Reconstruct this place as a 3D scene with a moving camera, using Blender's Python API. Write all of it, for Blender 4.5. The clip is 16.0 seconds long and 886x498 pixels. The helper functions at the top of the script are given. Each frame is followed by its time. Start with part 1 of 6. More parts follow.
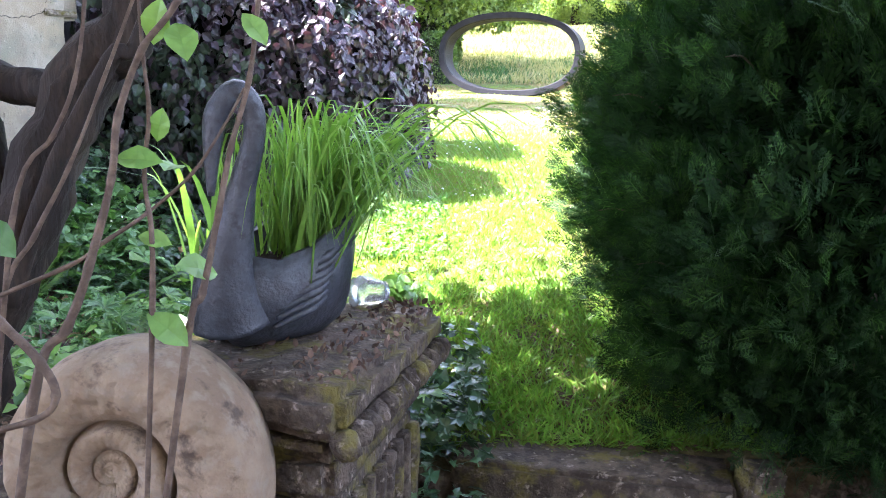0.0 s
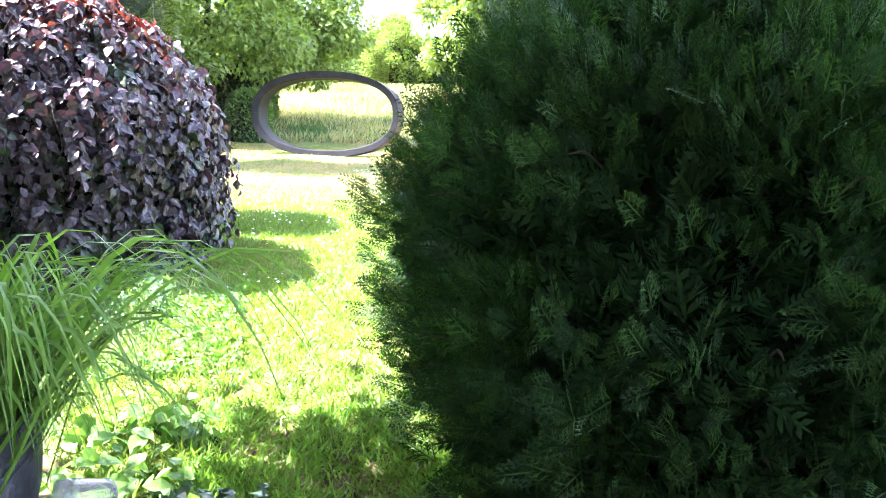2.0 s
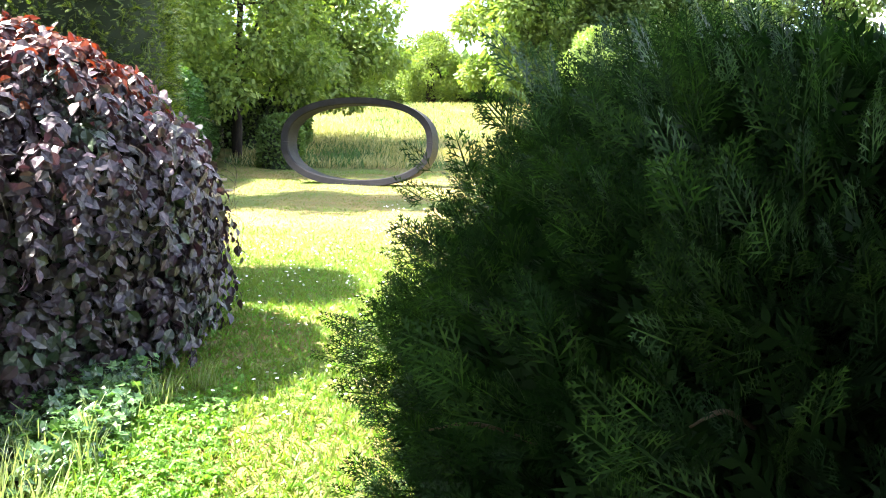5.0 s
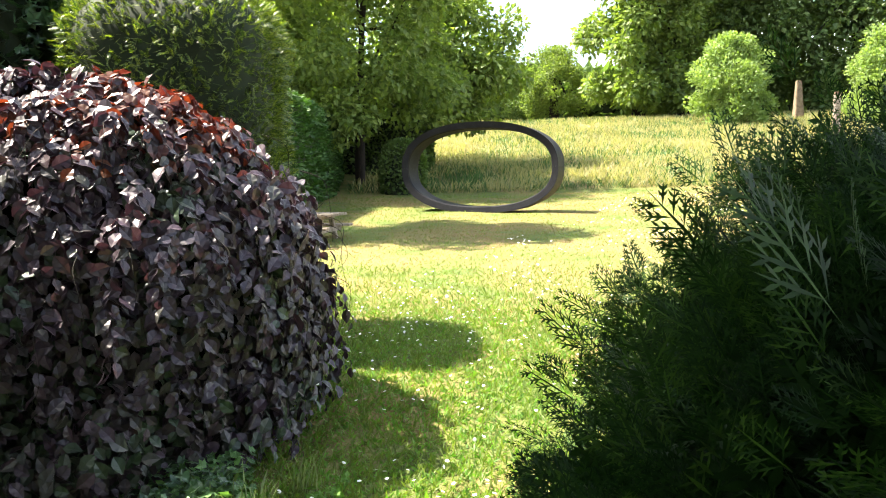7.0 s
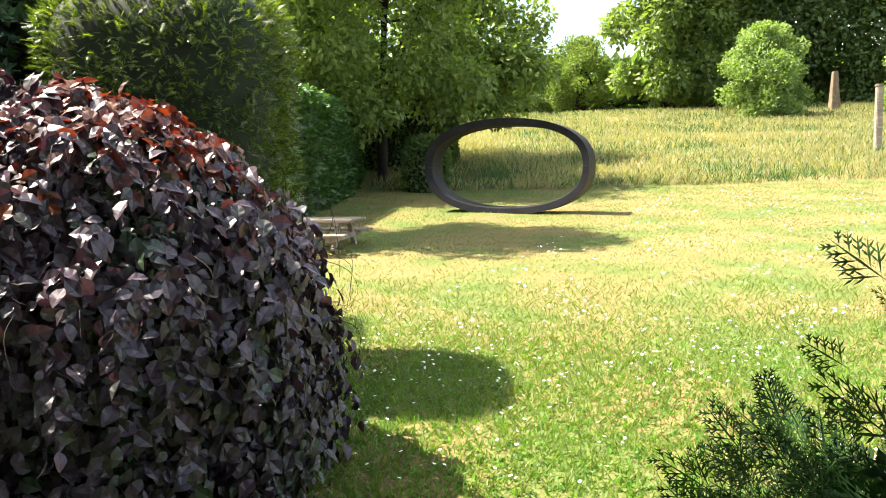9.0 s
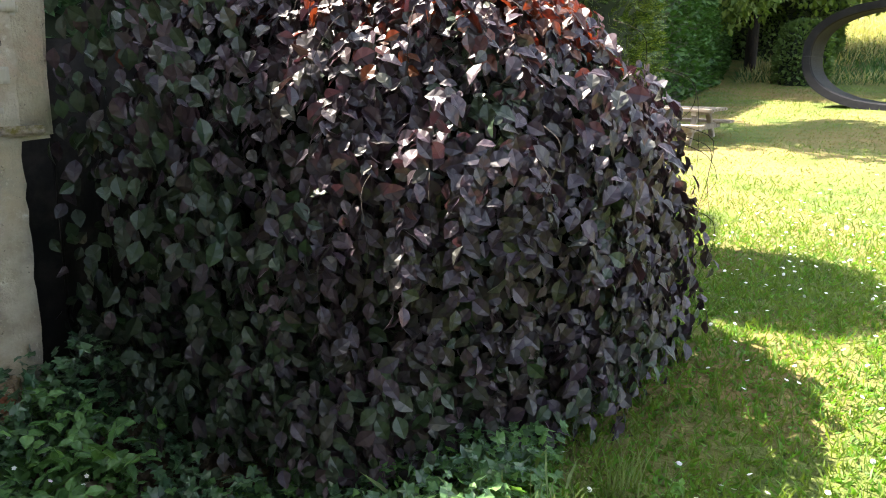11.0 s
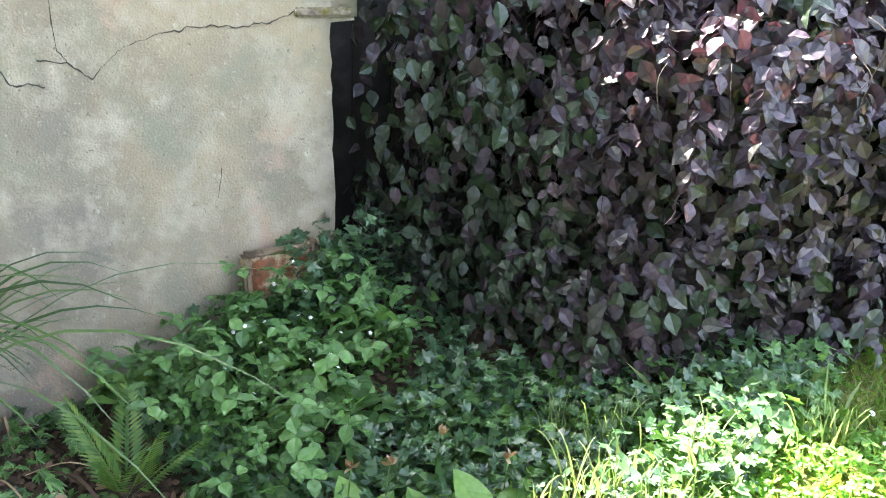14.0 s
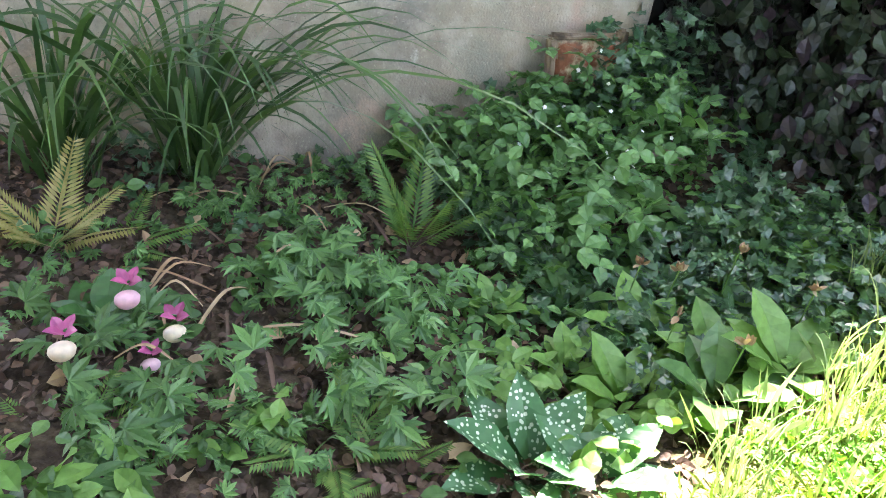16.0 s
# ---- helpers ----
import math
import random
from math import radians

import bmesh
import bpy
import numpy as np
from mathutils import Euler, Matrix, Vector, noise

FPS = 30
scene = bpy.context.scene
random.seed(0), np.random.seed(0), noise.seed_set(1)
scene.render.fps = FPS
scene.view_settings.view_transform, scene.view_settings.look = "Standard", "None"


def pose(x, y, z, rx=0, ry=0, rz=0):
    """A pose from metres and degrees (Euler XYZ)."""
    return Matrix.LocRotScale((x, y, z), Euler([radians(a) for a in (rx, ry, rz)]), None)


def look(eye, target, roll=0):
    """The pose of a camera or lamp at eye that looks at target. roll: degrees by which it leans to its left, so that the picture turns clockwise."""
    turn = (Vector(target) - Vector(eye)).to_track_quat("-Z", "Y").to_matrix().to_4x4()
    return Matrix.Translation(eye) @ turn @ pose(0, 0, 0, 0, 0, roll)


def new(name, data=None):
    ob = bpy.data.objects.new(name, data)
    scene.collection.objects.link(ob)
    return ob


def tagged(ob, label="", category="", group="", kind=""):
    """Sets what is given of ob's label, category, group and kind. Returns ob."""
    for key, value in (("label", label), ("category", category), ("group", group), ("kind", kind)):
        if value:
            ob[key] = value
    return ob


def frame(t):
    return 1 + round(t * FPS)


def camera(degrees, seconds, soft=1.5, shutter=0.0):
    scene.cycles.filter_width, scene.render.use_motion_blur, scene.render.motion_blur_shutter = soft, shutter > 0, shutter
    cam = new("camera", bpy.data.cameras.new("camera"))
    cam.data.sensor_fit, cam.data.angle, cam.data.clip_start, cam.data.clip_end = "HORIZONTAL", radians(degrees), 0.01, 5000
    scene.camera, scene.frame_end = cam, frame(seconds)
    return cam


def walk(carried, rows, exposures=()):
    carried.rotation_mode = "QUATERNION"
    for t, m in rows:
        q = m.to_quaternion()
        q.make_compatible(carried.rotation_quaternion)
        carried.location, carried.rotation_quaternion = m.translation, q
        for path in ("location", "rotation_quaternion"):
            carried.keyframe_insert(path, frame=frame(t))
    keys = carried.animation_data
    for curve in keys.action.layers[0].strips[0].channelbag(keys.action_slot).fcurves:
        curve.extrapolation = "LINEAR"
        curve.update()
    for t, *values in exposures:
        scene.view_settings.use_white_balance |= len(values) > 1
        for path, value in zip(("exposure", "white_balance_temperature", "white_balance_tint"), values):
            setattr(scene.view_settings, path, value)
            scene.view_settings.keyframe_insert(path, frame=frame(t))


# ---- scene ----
cam = camera(56.3, 16.0, soft=1.0)
PATH = [
    (0, (-0.040, 0.008, 1.234), (-0.029, 1.975, 0.870), 1.53),
    (0.5, (-0.004, 0.146, 1.238), (0.221, 2.102, 0.888), 1.86),
    (1, (0.016, 0.326, 1.293), (0.445, 2.251, 0.965), 2.58),
    (1.5, (0.018, 0.465, 1.327), (0.540, 2.376, 1.049), 3.23),
    (2, (0.080, 0.566, 1.336), (0.504, 2.508, 1.111), 1.47),
    (2.5, (0.168, 0.656, 1.361), (0.541, 2.609, 1.145), 0.29),
    (3, (0.207, 0.772, 1.382), (0.627, 2.714, 1.152), 0.37),
    (3.5, (0.175, 0.913, 1.437), (0.632, 2.853, 1.276), 1.75),
    (3.7, (0.169, 0.954, 1.489), (0.622, 2.897, 1.342), 1.75),
    (5.8, (0.326, 1.600, 1.678), (0.591, 3.570, 1.454), 0.03),
    (6, (0.324, 1.663, 1.732), (0.593, 3.631, 1.505), -0.37),
    (6.5, (0.298, 1.793, 1.778), (0.510, 3.774, 1.596), -0.25),
    (7, (0.332, 1.925, 1.765), (0.364, 3.918, 1.607), -0.70),
    (7.5, (0.363, 2.052, 1.762), (0.275, 4.043, 1.600), -1.27),
    (8, (0.352, 2.178, 1.753), (0.230, 4.169, 1.602), -1.37),
    (8.5, (0.346, 2.398, 1.801), (0.297, 4.392, 1.651), -0.88),
    (9, (0.333, 2.551, 1.906), (0.307, 4.542, 1.727), -0.69),
    (9.5, (0.325, 2.647, 1.908), (0.060, 4.622, 1.732), -0.04),
    (10, (0.323, 2.727, 1.879), (-0.266, 4.620, 1.611), 0.30),
    (10.2, (0.318, 2.745, 1.864), (-0.330, 4.607, 1.524), -0.10),
    (12.3, (0.229, 2.687, 1.823), (-0.802, 4.335, 1.352), 2.38),
    (12.5, (0.226, 2.674, 1.827), (-0.850, 4.295, 1.364), 2.17),
    (13, (0.213, 2.669, 1.814), (-0.943, 4.221, 1.308), 0.95),
    (13.5, (0.201, 2.656, 1.783), (-0.987, 4.161, 1.215), 0.15),
    (14, (0.181, 2.626, 1.754), (-1.058, 4.062, 1.120), 1.24),
    (14.5, (0.152, 2.582, 1.743), (-1.152, 3.910, 1.009), 2.62),
    (15, (0.126, 2.558, 1.677), (-1.246, 3.755, 0.850), 3.59),
    (15.5, (0.056, 2.490, 1.625), (-1.344, 3.564, 0.683), 5.27),
    (16, (0.000, 2.444, 1.596), (-1.416, 3.404, 0.561), 6.15),
]
EXPOSE = [(0.0, 4.25, 5900, 24), (1.5, 4.3, 5900, 24), (2.5, 4.0, 6200, 16), (3.7, 3.7, 6400, 13), (5.8, 3.15, 6900, 12), (7.0, 2.65, 7100, 11), (9.0, 2.35, 7100, 11), (10.2, 2.2, 7200, 11), (12.3, 4.25, 6700, 10), (13.5, 4.35, 6700, 12), (14.5, 4.28, 6650, 14), (16.0, 4.25, 6600, 15)]
walk(cam, [(t, look(eye, target, roll)) for t, eye, target, roll in PATH], EXPOSE)

# ---- light ----
SUN_EL, SUN_AZ = radians(58), math.atan2(-0.97, 0.2)
to_sun = Vector((math.sin(SUN_AZ) * math.cos(SUN_EL), math.cos(SUN_AZ) * math.cos(SUN_EL), math.sin(SUN_EL)))
world = bpy.data.worlds.new("sky")
scene.world = world
world.use_nodes = True
wn = world.node_tree.nodes
sky = wn.new("ShaderNodeTexSky")
sky.sky_type, sky.sun_disc, sky.sun_elevation, sky.sun_rotation = "NISHITA", False, SUN_EL, SUN_AZ
sky.air_density, sky.dust_density = 1.0, 1.3
cl_tc, cl_n, cl_r, cl_m = (wn.new(k) for k in ("ShaderNodeTexCoord", "ShaderNodeTexNoise", "ShaderNodeValToRGB", "ShaderNodeMixRGB"))
wl = world.node_tree.links
cl_n.inputs["Scale"].default_value, cl_n.inputs["Detail"].default_value = 4.0, 7.0
cl_r.color_ramp.elements[0].position, cl_r.color_ramp.elements[1].position = 0.505, 0.605
wl.new(cl_tc.outputs["Generated"], cl_n.inputs["Vector"])
wl.new(cl_n.outputs["Fac"], cl_r.inputs["Fac"])
wl.new(cl_r.outputs["Color"], cl_m.inputs["Fac"])
wl.new(sky.outputs["Color"], cl_m.inputs["Color1"])
cl_m.inputs["Color2"].default_value = (11, 11.4, 12, 1)
wl.new(cl_m.outputs["Color"], wn["Background"].inputs["Color"])
wn["Background"].inputs["Strength"].default_value = 0.09
sun_data = bpy.data.lights.new("sun", "SUN")
sun_data.energy, sun_data.angle, sun_data.color = 5.0, radians(0.5), (1.0, 0.95, 0.86)
sun_ob = new("sun", sun_data)
sun_ob.matrix_world = look(to_sun * 60, (0, 0, 0))

# ---- materials ----
rng = np.random.default_rng(7)


def mat_base(name, rough=0.6, spec=0.4):
    m = bpy.data.materials.new(name)
    m.use_nodes = True
    b = m.node_tree.nodes["Principled BSDF"]
    b.inputs["Roughness"].default_value = rough
    b.inputs["Specular IOR Level"].default_value = spec
    return m, m.node_tree.nodes, m.node_tree.links, b


def ramp(nodes, cols):
    r = nodes.new("ShaderNodeValToRGB")
    el = r.color_ramp.elements
    while len(el) < len(cols):
        el.new(0.5)
    for i, c in enumerate(cols):
        el[i].position = i / (len(cols) - 1)
        el[i].color = (*c, 1)
    return r


def leaf_mat(name, cols, trans=0.35, rough=0.5, spec=0.4, tint=(1.5, 1.6, 0.6), spot=None):
    """A leaf: colour by piece, mottled, partly letting light through."""
    m, n, l, b = mat_base(name, rough, spec)
    geo, oi, add, fr = n.new("ShaderNodeNewGeometry"), n.new("ShaderNodeObjectInfo"), n.new("ShaderNodeMath"), n.new("ShaderNodeMath")
    fr.operation = "FRACT"
    l.new(geo.outputs["Random Per Island"], add.inputs[0])
    l.new(oi.outputs["Random"], add.inputs[1])
    l.new(add.outputs[0], fr.inputs[0])
    r = ramp(n, cols)
    l.new(fr.outputs[0], r.inputs["Fac"])
    tc, no = n.new("ShaderNodeTexCoord"), n.new("ShaderNodeTexNoise")
    no.inputs["Scale"].default_value, no.inputs["Detail"].default_value = 60, 3
    l.new(tc.outputs["Object"], no.inputs["Vector"])
    mr = n.new("ShaderNodeMapRange")
    mr.inputs["To Min"].default_value, mr.inputs["To Max"].default_value = 0.7, 1.3
    l.new(no.outputs["Fac"], mr.inputs["Value"])
    mul = n.new("ShaderNodeMixRGB")
    mul.blend_type, mul.inputs["Fac"].default_value = "MULTIPLY", 1
    l.new(r.outputs["Color"], mul.inputs["Color1"])
    l.new(mr.outputs["Result"], mul.inputs["Color2"])
    col = mul.outputs["Color"]
    if spot:
        vo, st, mx = n.new("ShaderNodeTexVoronoi"), n.new("ShaderNodeMath"), n.new("ShaderNodeMixRGB")
        vo.inputs["Scale"].default_value = spot[0]
        l.new(tc.outputs["Object"], vo.inputs["Vector"])
        st.operation, st.inputs[1].default_value = "LESS_THAN", spot[1]
        l.new(vo.outputs["Distance"], st.inputs[0])
        l.new(st.outputs[0], mx.inputs["Fac"])
        l.new(col, mx.inputs["Color1"])
        mx.inputs["Color2"].default_value = (*spot[2], 1)
        col = mx.outputs["Color"]
    l.new(col, b.inputs["Base Color"])
    if trans > 0:
        tr, mix, tm = n.new("ShaderNodeBsdfTranslucent"), n.new("ShaderNodeMixShader"), n.new("ShaderNodeMixRGB")
        tm.blend_type, tm.inputs["Fac"].default_value = "MULTIPLY", 1
        tm.inputs["Color2"].default_value = (*tint, 1)
        l.new(col, tm.inputs["Color1"])
        l.new(tm.outputs["Color"], tr.inputs["Color"])
        mix.inputs["Fac"].default_value = trans
        l.new(b.outputs[0], mix.inputs[1])
        l.new(tr.outputs[0], mix.inputs[2])
        l.new(mix.outputs[0], n["Material Output"].inputs["Surface"])
    return m


def rough_mat(name, layers, rough=0.85, bump=0.5, bscale=40, metal=0.0, spec=0.3, stretch=(1, 1, 1)):
    """A weathered surface: layers are (colour, noise scale, threshold, softness), the first one plain."""
    m, n, l, b = mat_base(name, rough, spec)
    b.inputs["Metallic"].default_value = metal
    tc, mp = n.new("ShaderNodeTexCoord"), n.new("ShaderNodeMapping")
    mp.inputs["Scale"].default_value = stretch
    l.new(tc.outputs["Object"], mp.inputs["Vector"])
    base = n.new("ShaderNodeRGB")
    base.outputs[0].default_value = (*layers[0][0], 1)
    col = base.outputs[0]
    for i, (c, sc, th, so) in enumerate(layers[1:]):
        no, rp, mx = n.new("ShaderNodeTexNoise"), n.new("ShaderNodeMapRange"), n.new("ShaderNodeMixRGB")
        no.inputs["Scale"].default_value, no.inputs["Detail"].default_value, no.inputs["Roughness"].default_value = sc, 8, 0.65
        of = n.new("ShaderNodeVectorMath")
        of.inputs[1].default_value = (3.1 * i, 7.7 * i, 1.3 * i)
        l.new(mp.outputs[0], of.inputs[0])
        l.new(of.outputs[0], no.inputs["Vector"])
        rp.inputs["From Min"].default_value, rp.inputs["From Max"].default_value = th - so, th + so
        l.new(no.outputs["Fac"], rp.inputs["Value"])
        l.new(rp.outputs["Result"], mx.inputs["Fac"])
        l.new(col, mx.inputs["Color1"])
        mx.inputs["Color2"].default_value = (*c, 1)
        col = mx.outputs["Color"]
    l.new(col, b.inputs["Base Color"])
    if bump:
        bn, bu = n.new("ShaderNodeTexNoise"), n.new("ShaderNodeBump")
        bn.inputs["Scale"].default_value, bn.inputs["Detail"].default_value = bscale, 8
        l.new(mp.outputs[0], bn.inputs["Vector"])
        bu.inputs["Strength"].default_value, bu.inputs["Distance"].default_value = bump, 0.01
        l.new(bn.outputs["Fac"], bu.inputs["Height"])
        l.new(bu.outputs[0], b.inputs["Normal"])
    return m


M_BEECH = leaf_mat("purple_leaf", [(0.02, 0.015, 0.024), (0.033, 0.021, 0.033), (0.05, 0.03, 0.044), (0.028, 0.032, 0.026)], 0.14, 0.4, 0.5, (1.8, 1.0, 0.9))
M_BEECH_RED = leaf_mat("young_red_leaf", [(0.085, 0.022, 0.016), (0.05, 0.018, 0.02), (0.11, 0.038, 0.014), (0.035, 0.018, 0.024)], 0.32, 0.42, 0.45, (1.9, 0.8, 0.5))
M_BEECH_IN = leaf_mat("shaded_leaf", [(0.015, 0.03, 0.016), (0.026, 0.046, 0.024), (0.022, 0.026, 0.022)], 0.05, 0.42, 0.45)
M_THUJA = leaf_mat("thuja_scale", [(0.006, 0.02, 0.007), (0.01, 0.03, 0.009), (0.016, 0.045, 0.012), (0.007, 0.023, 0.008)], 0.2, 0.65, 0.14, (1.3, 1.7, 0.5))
M_THUJA_LIT = leaf_mat("thuja_lit_tip", [(0.011, 0.034, 0.01), (0.02, 0.052, 0.013), (0.04, 0.09, 0.019)], 0.2, 0.6, 0.15, (1.3, 1.6, 0.5))
M_OWL = rough_mat("carved_wood", [((0.15, 0.11, 0.08),), ((0.08, 0.06, 0.045), 9, 0.52, 0.08), ((0.22, 0.18, 0.14), 20, 0.6, 0.05)], 0.85, 0.8, 40)
M_CLOVER = leaf_mat("clover_leaf", [(0.08, 0.19, 0.03), (0.105, 0.23, 0.038), (0.13, 0.26, 0.05)], 0.42, 0.5)
# near-black that paints the shade inside the beech and the thuja
M_SHADE_BLACK = leaf_mat("near_black_shade", [(0.003, 0.006, 0.003), (0.005, 0.008, 0.004)], 0.0, 0.95, 0.0)
M_YEW = leaf_mat("yew_needle", [(0.02, 0.045, 0.01), (0.045, 0.09, 0.016), (0.2, 0.25, 0.04), (0.025, 0.055, 0.012)], 0.3, 0.42, 0.5)
# dark green that paints the shade inside clipped foliage
M_SHADE_GREEN = leaf_mat("dark_green_shade", [(0.01, 0.02, 0.006), (0.015, 0.026, 0.008)], 0.0, 0.8)
M_HEDGE = leaf_mat("hedge_leaf", [(0.025, 0.07, 0.014), (0.04, 0.1, 0.02), (0.06, 0.13, 0.028)], 0.3, 0.45)
M_TREE = leaf_mat("tree_leaf", [(0.085, 0.135, 0.036), (0.12, 0.175, 0.046), (0.17, 0.23, 0.06), (0.1, 0.155, 0.044)], 0.48, 0.5)
M_TREE_DARK = leaf_mat("dark_tree_leaf", [(0.065, 0.11, 0.036), (0.09, 0.145, 0.045), (0.115, 0.17, 0.055)], 0.45, 0.5)
M_WILLOW = leaf_mat("willow_leaf", [(0.13, 0.2, 0.06), (0.17, 0.25, 0.08), (0.2, 0.28, 0.1)], 0.4, 0.5)
M_GRASS = leaf_mat("lawn_blade", [(0.1, 0.155, 0.03), (0.115, 0.17, 0.034), (0.135, 0.19, 0.042), (0.1, 0.16, 0.03)], 0.42, 0.5)
M_TUFT = leaf_mat("pale_tuft_blade", [(0.13, 0.19, 0.07), (0.17, 0.23, 0.095), (0.21, 0.26, 0.12)], 0.42, 0.5, tint=(1.35, 1.4, 0.8))
M_GRASS_DRY = leaf_mat("dry_lawn_blade", [(0.15, 0.13, 0.042), (0.165, 0.132, 0.045), (0.13, 0.128, 0.036), (0.18, 0.14, 0.052)], 0.36, 0.55)
M_MEADOW = leaf_mat("meadow_blade", [(0.25, 0.235, 0.12), (0.3, 0.265, 0.15), (0.2, 0.205, 0.09), (0.33, 0.28, 0.17)], 0.45, 0.55)
M_GREEN = leaf_mat("fresh_leaf", [(0.045, 0.105, 0.033), (0.065, 0.14, 0.045), (0.095, 0.185, 0.06)], 0.32, 0.42)
M_STRAW = leaf_mat("strawberry_leaf", [(0.045, 0.105, 0.036), (0.08, 0.175, 0.056), (0.13, 0.25, 0.085), (0.055, 0.125, 0.045)], 0.3, 0.38)
M_GREEN2 = leaf_mat("pale_green_leaf", [(0.1, 0.2, 0.05), (0.13, 0.25, 0.06), (0.16, 0.28, 0.08)], 0.35, 0.45)
M_IVY = leaf_mat("ivy_leaf", [(0.02, 0.058, 0.025), (0.036, 0.088, 0.036), (0.06, 0.125, 0.052)], 0.15, 0.32, 0.6)
M_FERN = leaf_mat("fern_leaf", [(0.05, 0.12, 0.03), (0.08, 0.16, 0.04), (0.13, 0.2, 0.05)], 0.35, 0.5)
M_FERN_OLD = leaf_mat("yellowed_fern_leaf", [(0.25, 0.22, 0.08), (0.3, 0.26, 0.11), (0.18, 0.2, 0.06)], 0.3, 0.55)
M_BLADE = leaf_mat("strap_leaf", [(0.025, 0.06, 0.022), (0.045, 0.095, 0.032), (0.085, 0.155, 0.05)], 0.28, 0.38)
M_SWANGRASS = leaf_mat("arching_grass_blade", [(0.09, 0.19, 0.035), (0.13, 0.25, 0.05), (0.17, 0.3, 0.07)], 0.45, 0.42)
M_DEAD = leaf_mat("dead_leaf", [(0.06, 0.035, 0.027), (0.1, 0.06, 0.044), (0.04, 0.024, 0.02), (0.19, 0.115, 0.08)], 0.1, 0.7)
M_LUNG = leaf_mat("spotted_leaf", [(0.035, 0.11, 0.04), (0.05, 0.14, 0.05)], 0.2, 0.45, spot=(75, 0.33, (0.45, 0.52, 0.42)))
M_ORCHID = leaf_mat("orchid_leaf", [(0.035, 0.1, 0.03), (0.05, 0.13, 0.035)], 0.25, 0.35)
M_PINK = leaf_mat("pink_petal", [(0.42, 0.1, 0.24), (0.34, 0.07, 0.18)], 0.3, 0.4, tint=(1.4, 1, 1.2))
M_CREAM = leaf_mat("cream_petal", [(0.75, 0.66, 0.5), (0.72, 0.6, 0.52)], 0.3, 0.35, tint=(1.1, 1, 1))
M_BLUSH = leaf_mat("blush_petal", [(0.72, 0.42, 0.52), (0.7, 0.5, 0.54)], 0.3, 0.35, tint=(1.1, 1, 1))
M_TAN = leaf_mat("pale_dry_leaf", [(0.3, 0.19, 0.12), (0.38, 0.28, 0.19), (0.22, 0.12, 0.075)], 0.2, 0.6)
M_WHITE = leaf_mat("white_petal", [(0.8, 0.8, 0.76), (0.7, 0.7, 0.66)], 0.2, 0.5, tint=(1, 1, 1))
M_BARK = rough_mat("bark", [((0.012, 0.008, 0.006),), ((0.032, 0.022, 0.015), 14, 0.55, 0.08), ((0.012, 0.009, 0.007), 40, 0.55, 0.05)], 0.9, 1.0, 60, stretch=(1, 1, 0.25))
M_TWIG = rough_mat("twig_bark", [((0.06, 0.04, 0.028),), ((0.12, 0.085, 0.06), 30, 0.55, 0.1)], 0.75, 0.4, 120)
M_STONE = rough_mat("weathered_stone", [((0.2, 0.165, 0.13),), ((0.33, 0.28, 0.22), 9, 0.52, 0.07), ((0.06, 0.05, 0.042), 22, 0.56, 0.06), ((0.12, 0.1, 0.025), 16, 0.58, 0.05)], 0.95, 1.0, 55)
M_MOSS = rough_mat("mossy_stone", [((0.1, 0.078, 0.06),), ((0.045, 0.034, 0.026), 18, 0.48, 0.08), ((0.24, 0.2, 0.165), 35, 0.62, 0.05), ((0.11, 0.095, 0.025), 11, 0.57, 0.06)], 1.0, 1.0, 90)
M_FOSSIL = rough_mat("fossil_stone", [((0.15, 0.105, 0.068),), ((0.22, 0.165, 0.11), 6, 0.5, 0.1), ((0.19, 0.15, 0.11), 25, 0.58, 0.07), ((0.07, 0.05, 0.035), 14, 0.6, 0.05)], 0.9, 1.0, 40)
M_SWAN = rough_mat("dark_lead", [((0.02, 0.024, 0.032),), ((0.045, 0.05, 0.06), 12, 0.55, 0.1), ((0.012, 0.014, 0.018), 40, 0.55, 0.08)], 0.5, 0.35, 130, spec=0.5)
M_PLASTER = rough_mat("old_plaster", [((0.35, 0.288, 0.212),), ((0.275, 0.23, 0.178), 1.7, 0.5, 0.1), ((0.22, 0.2, 0.17), 1.1, 0.56, 0.08), ((0.4, 0.35, 0.285), 5.0, 0.55, 0.08), ((0.25, 0.235, 0.185), 3.5, 0.58, 0.07), ((0.4, 0.29, 0.23), 3.0, 0.63, 0.05), ((0.5, 0.46, 0.4), 14, 0.68, 0.05), ((0.4, 0.355, 0.29), 90, 0.64, 0.06), ((0.15, 0.13, 0.105), 60, 0.66, 0.04)], 0.97, 0.6, 130)
M_PLASTER_UP = rough_mat("streaked_plaster", [((0.4, 0.37, 0.32),), ((0.3, 0.27, 0.23), 6, 0.5, 0.1), ((0.5, 0.48, 0.45), 9, 0.6, 0.07), ((0.45, 0.3, 0.27), 5, 0.66, 0.05)], 0.95, 0.6, 60, stretch=(1, 1, 0.25))
M_CRACK = rough_mat("crack_shadow", [((0.05, 0.045, 0.04),)], 1.0, 0)
M_RING = rough_mat("black_patinated_metal", [((0.007, 0.007, 0.009),), ((0.014, 0.014, 0.016), 5, 0.55, 0.1)], 0.55, 0.3, 40, spec=0.15)
M_WOOD = rough_mat("grey_wood", [((0.27, 0.22, 0.17),), ((0.17, 0.135, 0.1), 6, 0.5, 0.1), ((0.36, 0.32, 0.27), 18, 0.6, 0.06)], 0.85, 0.5, 60, stretch=(0.2, 1, 1))
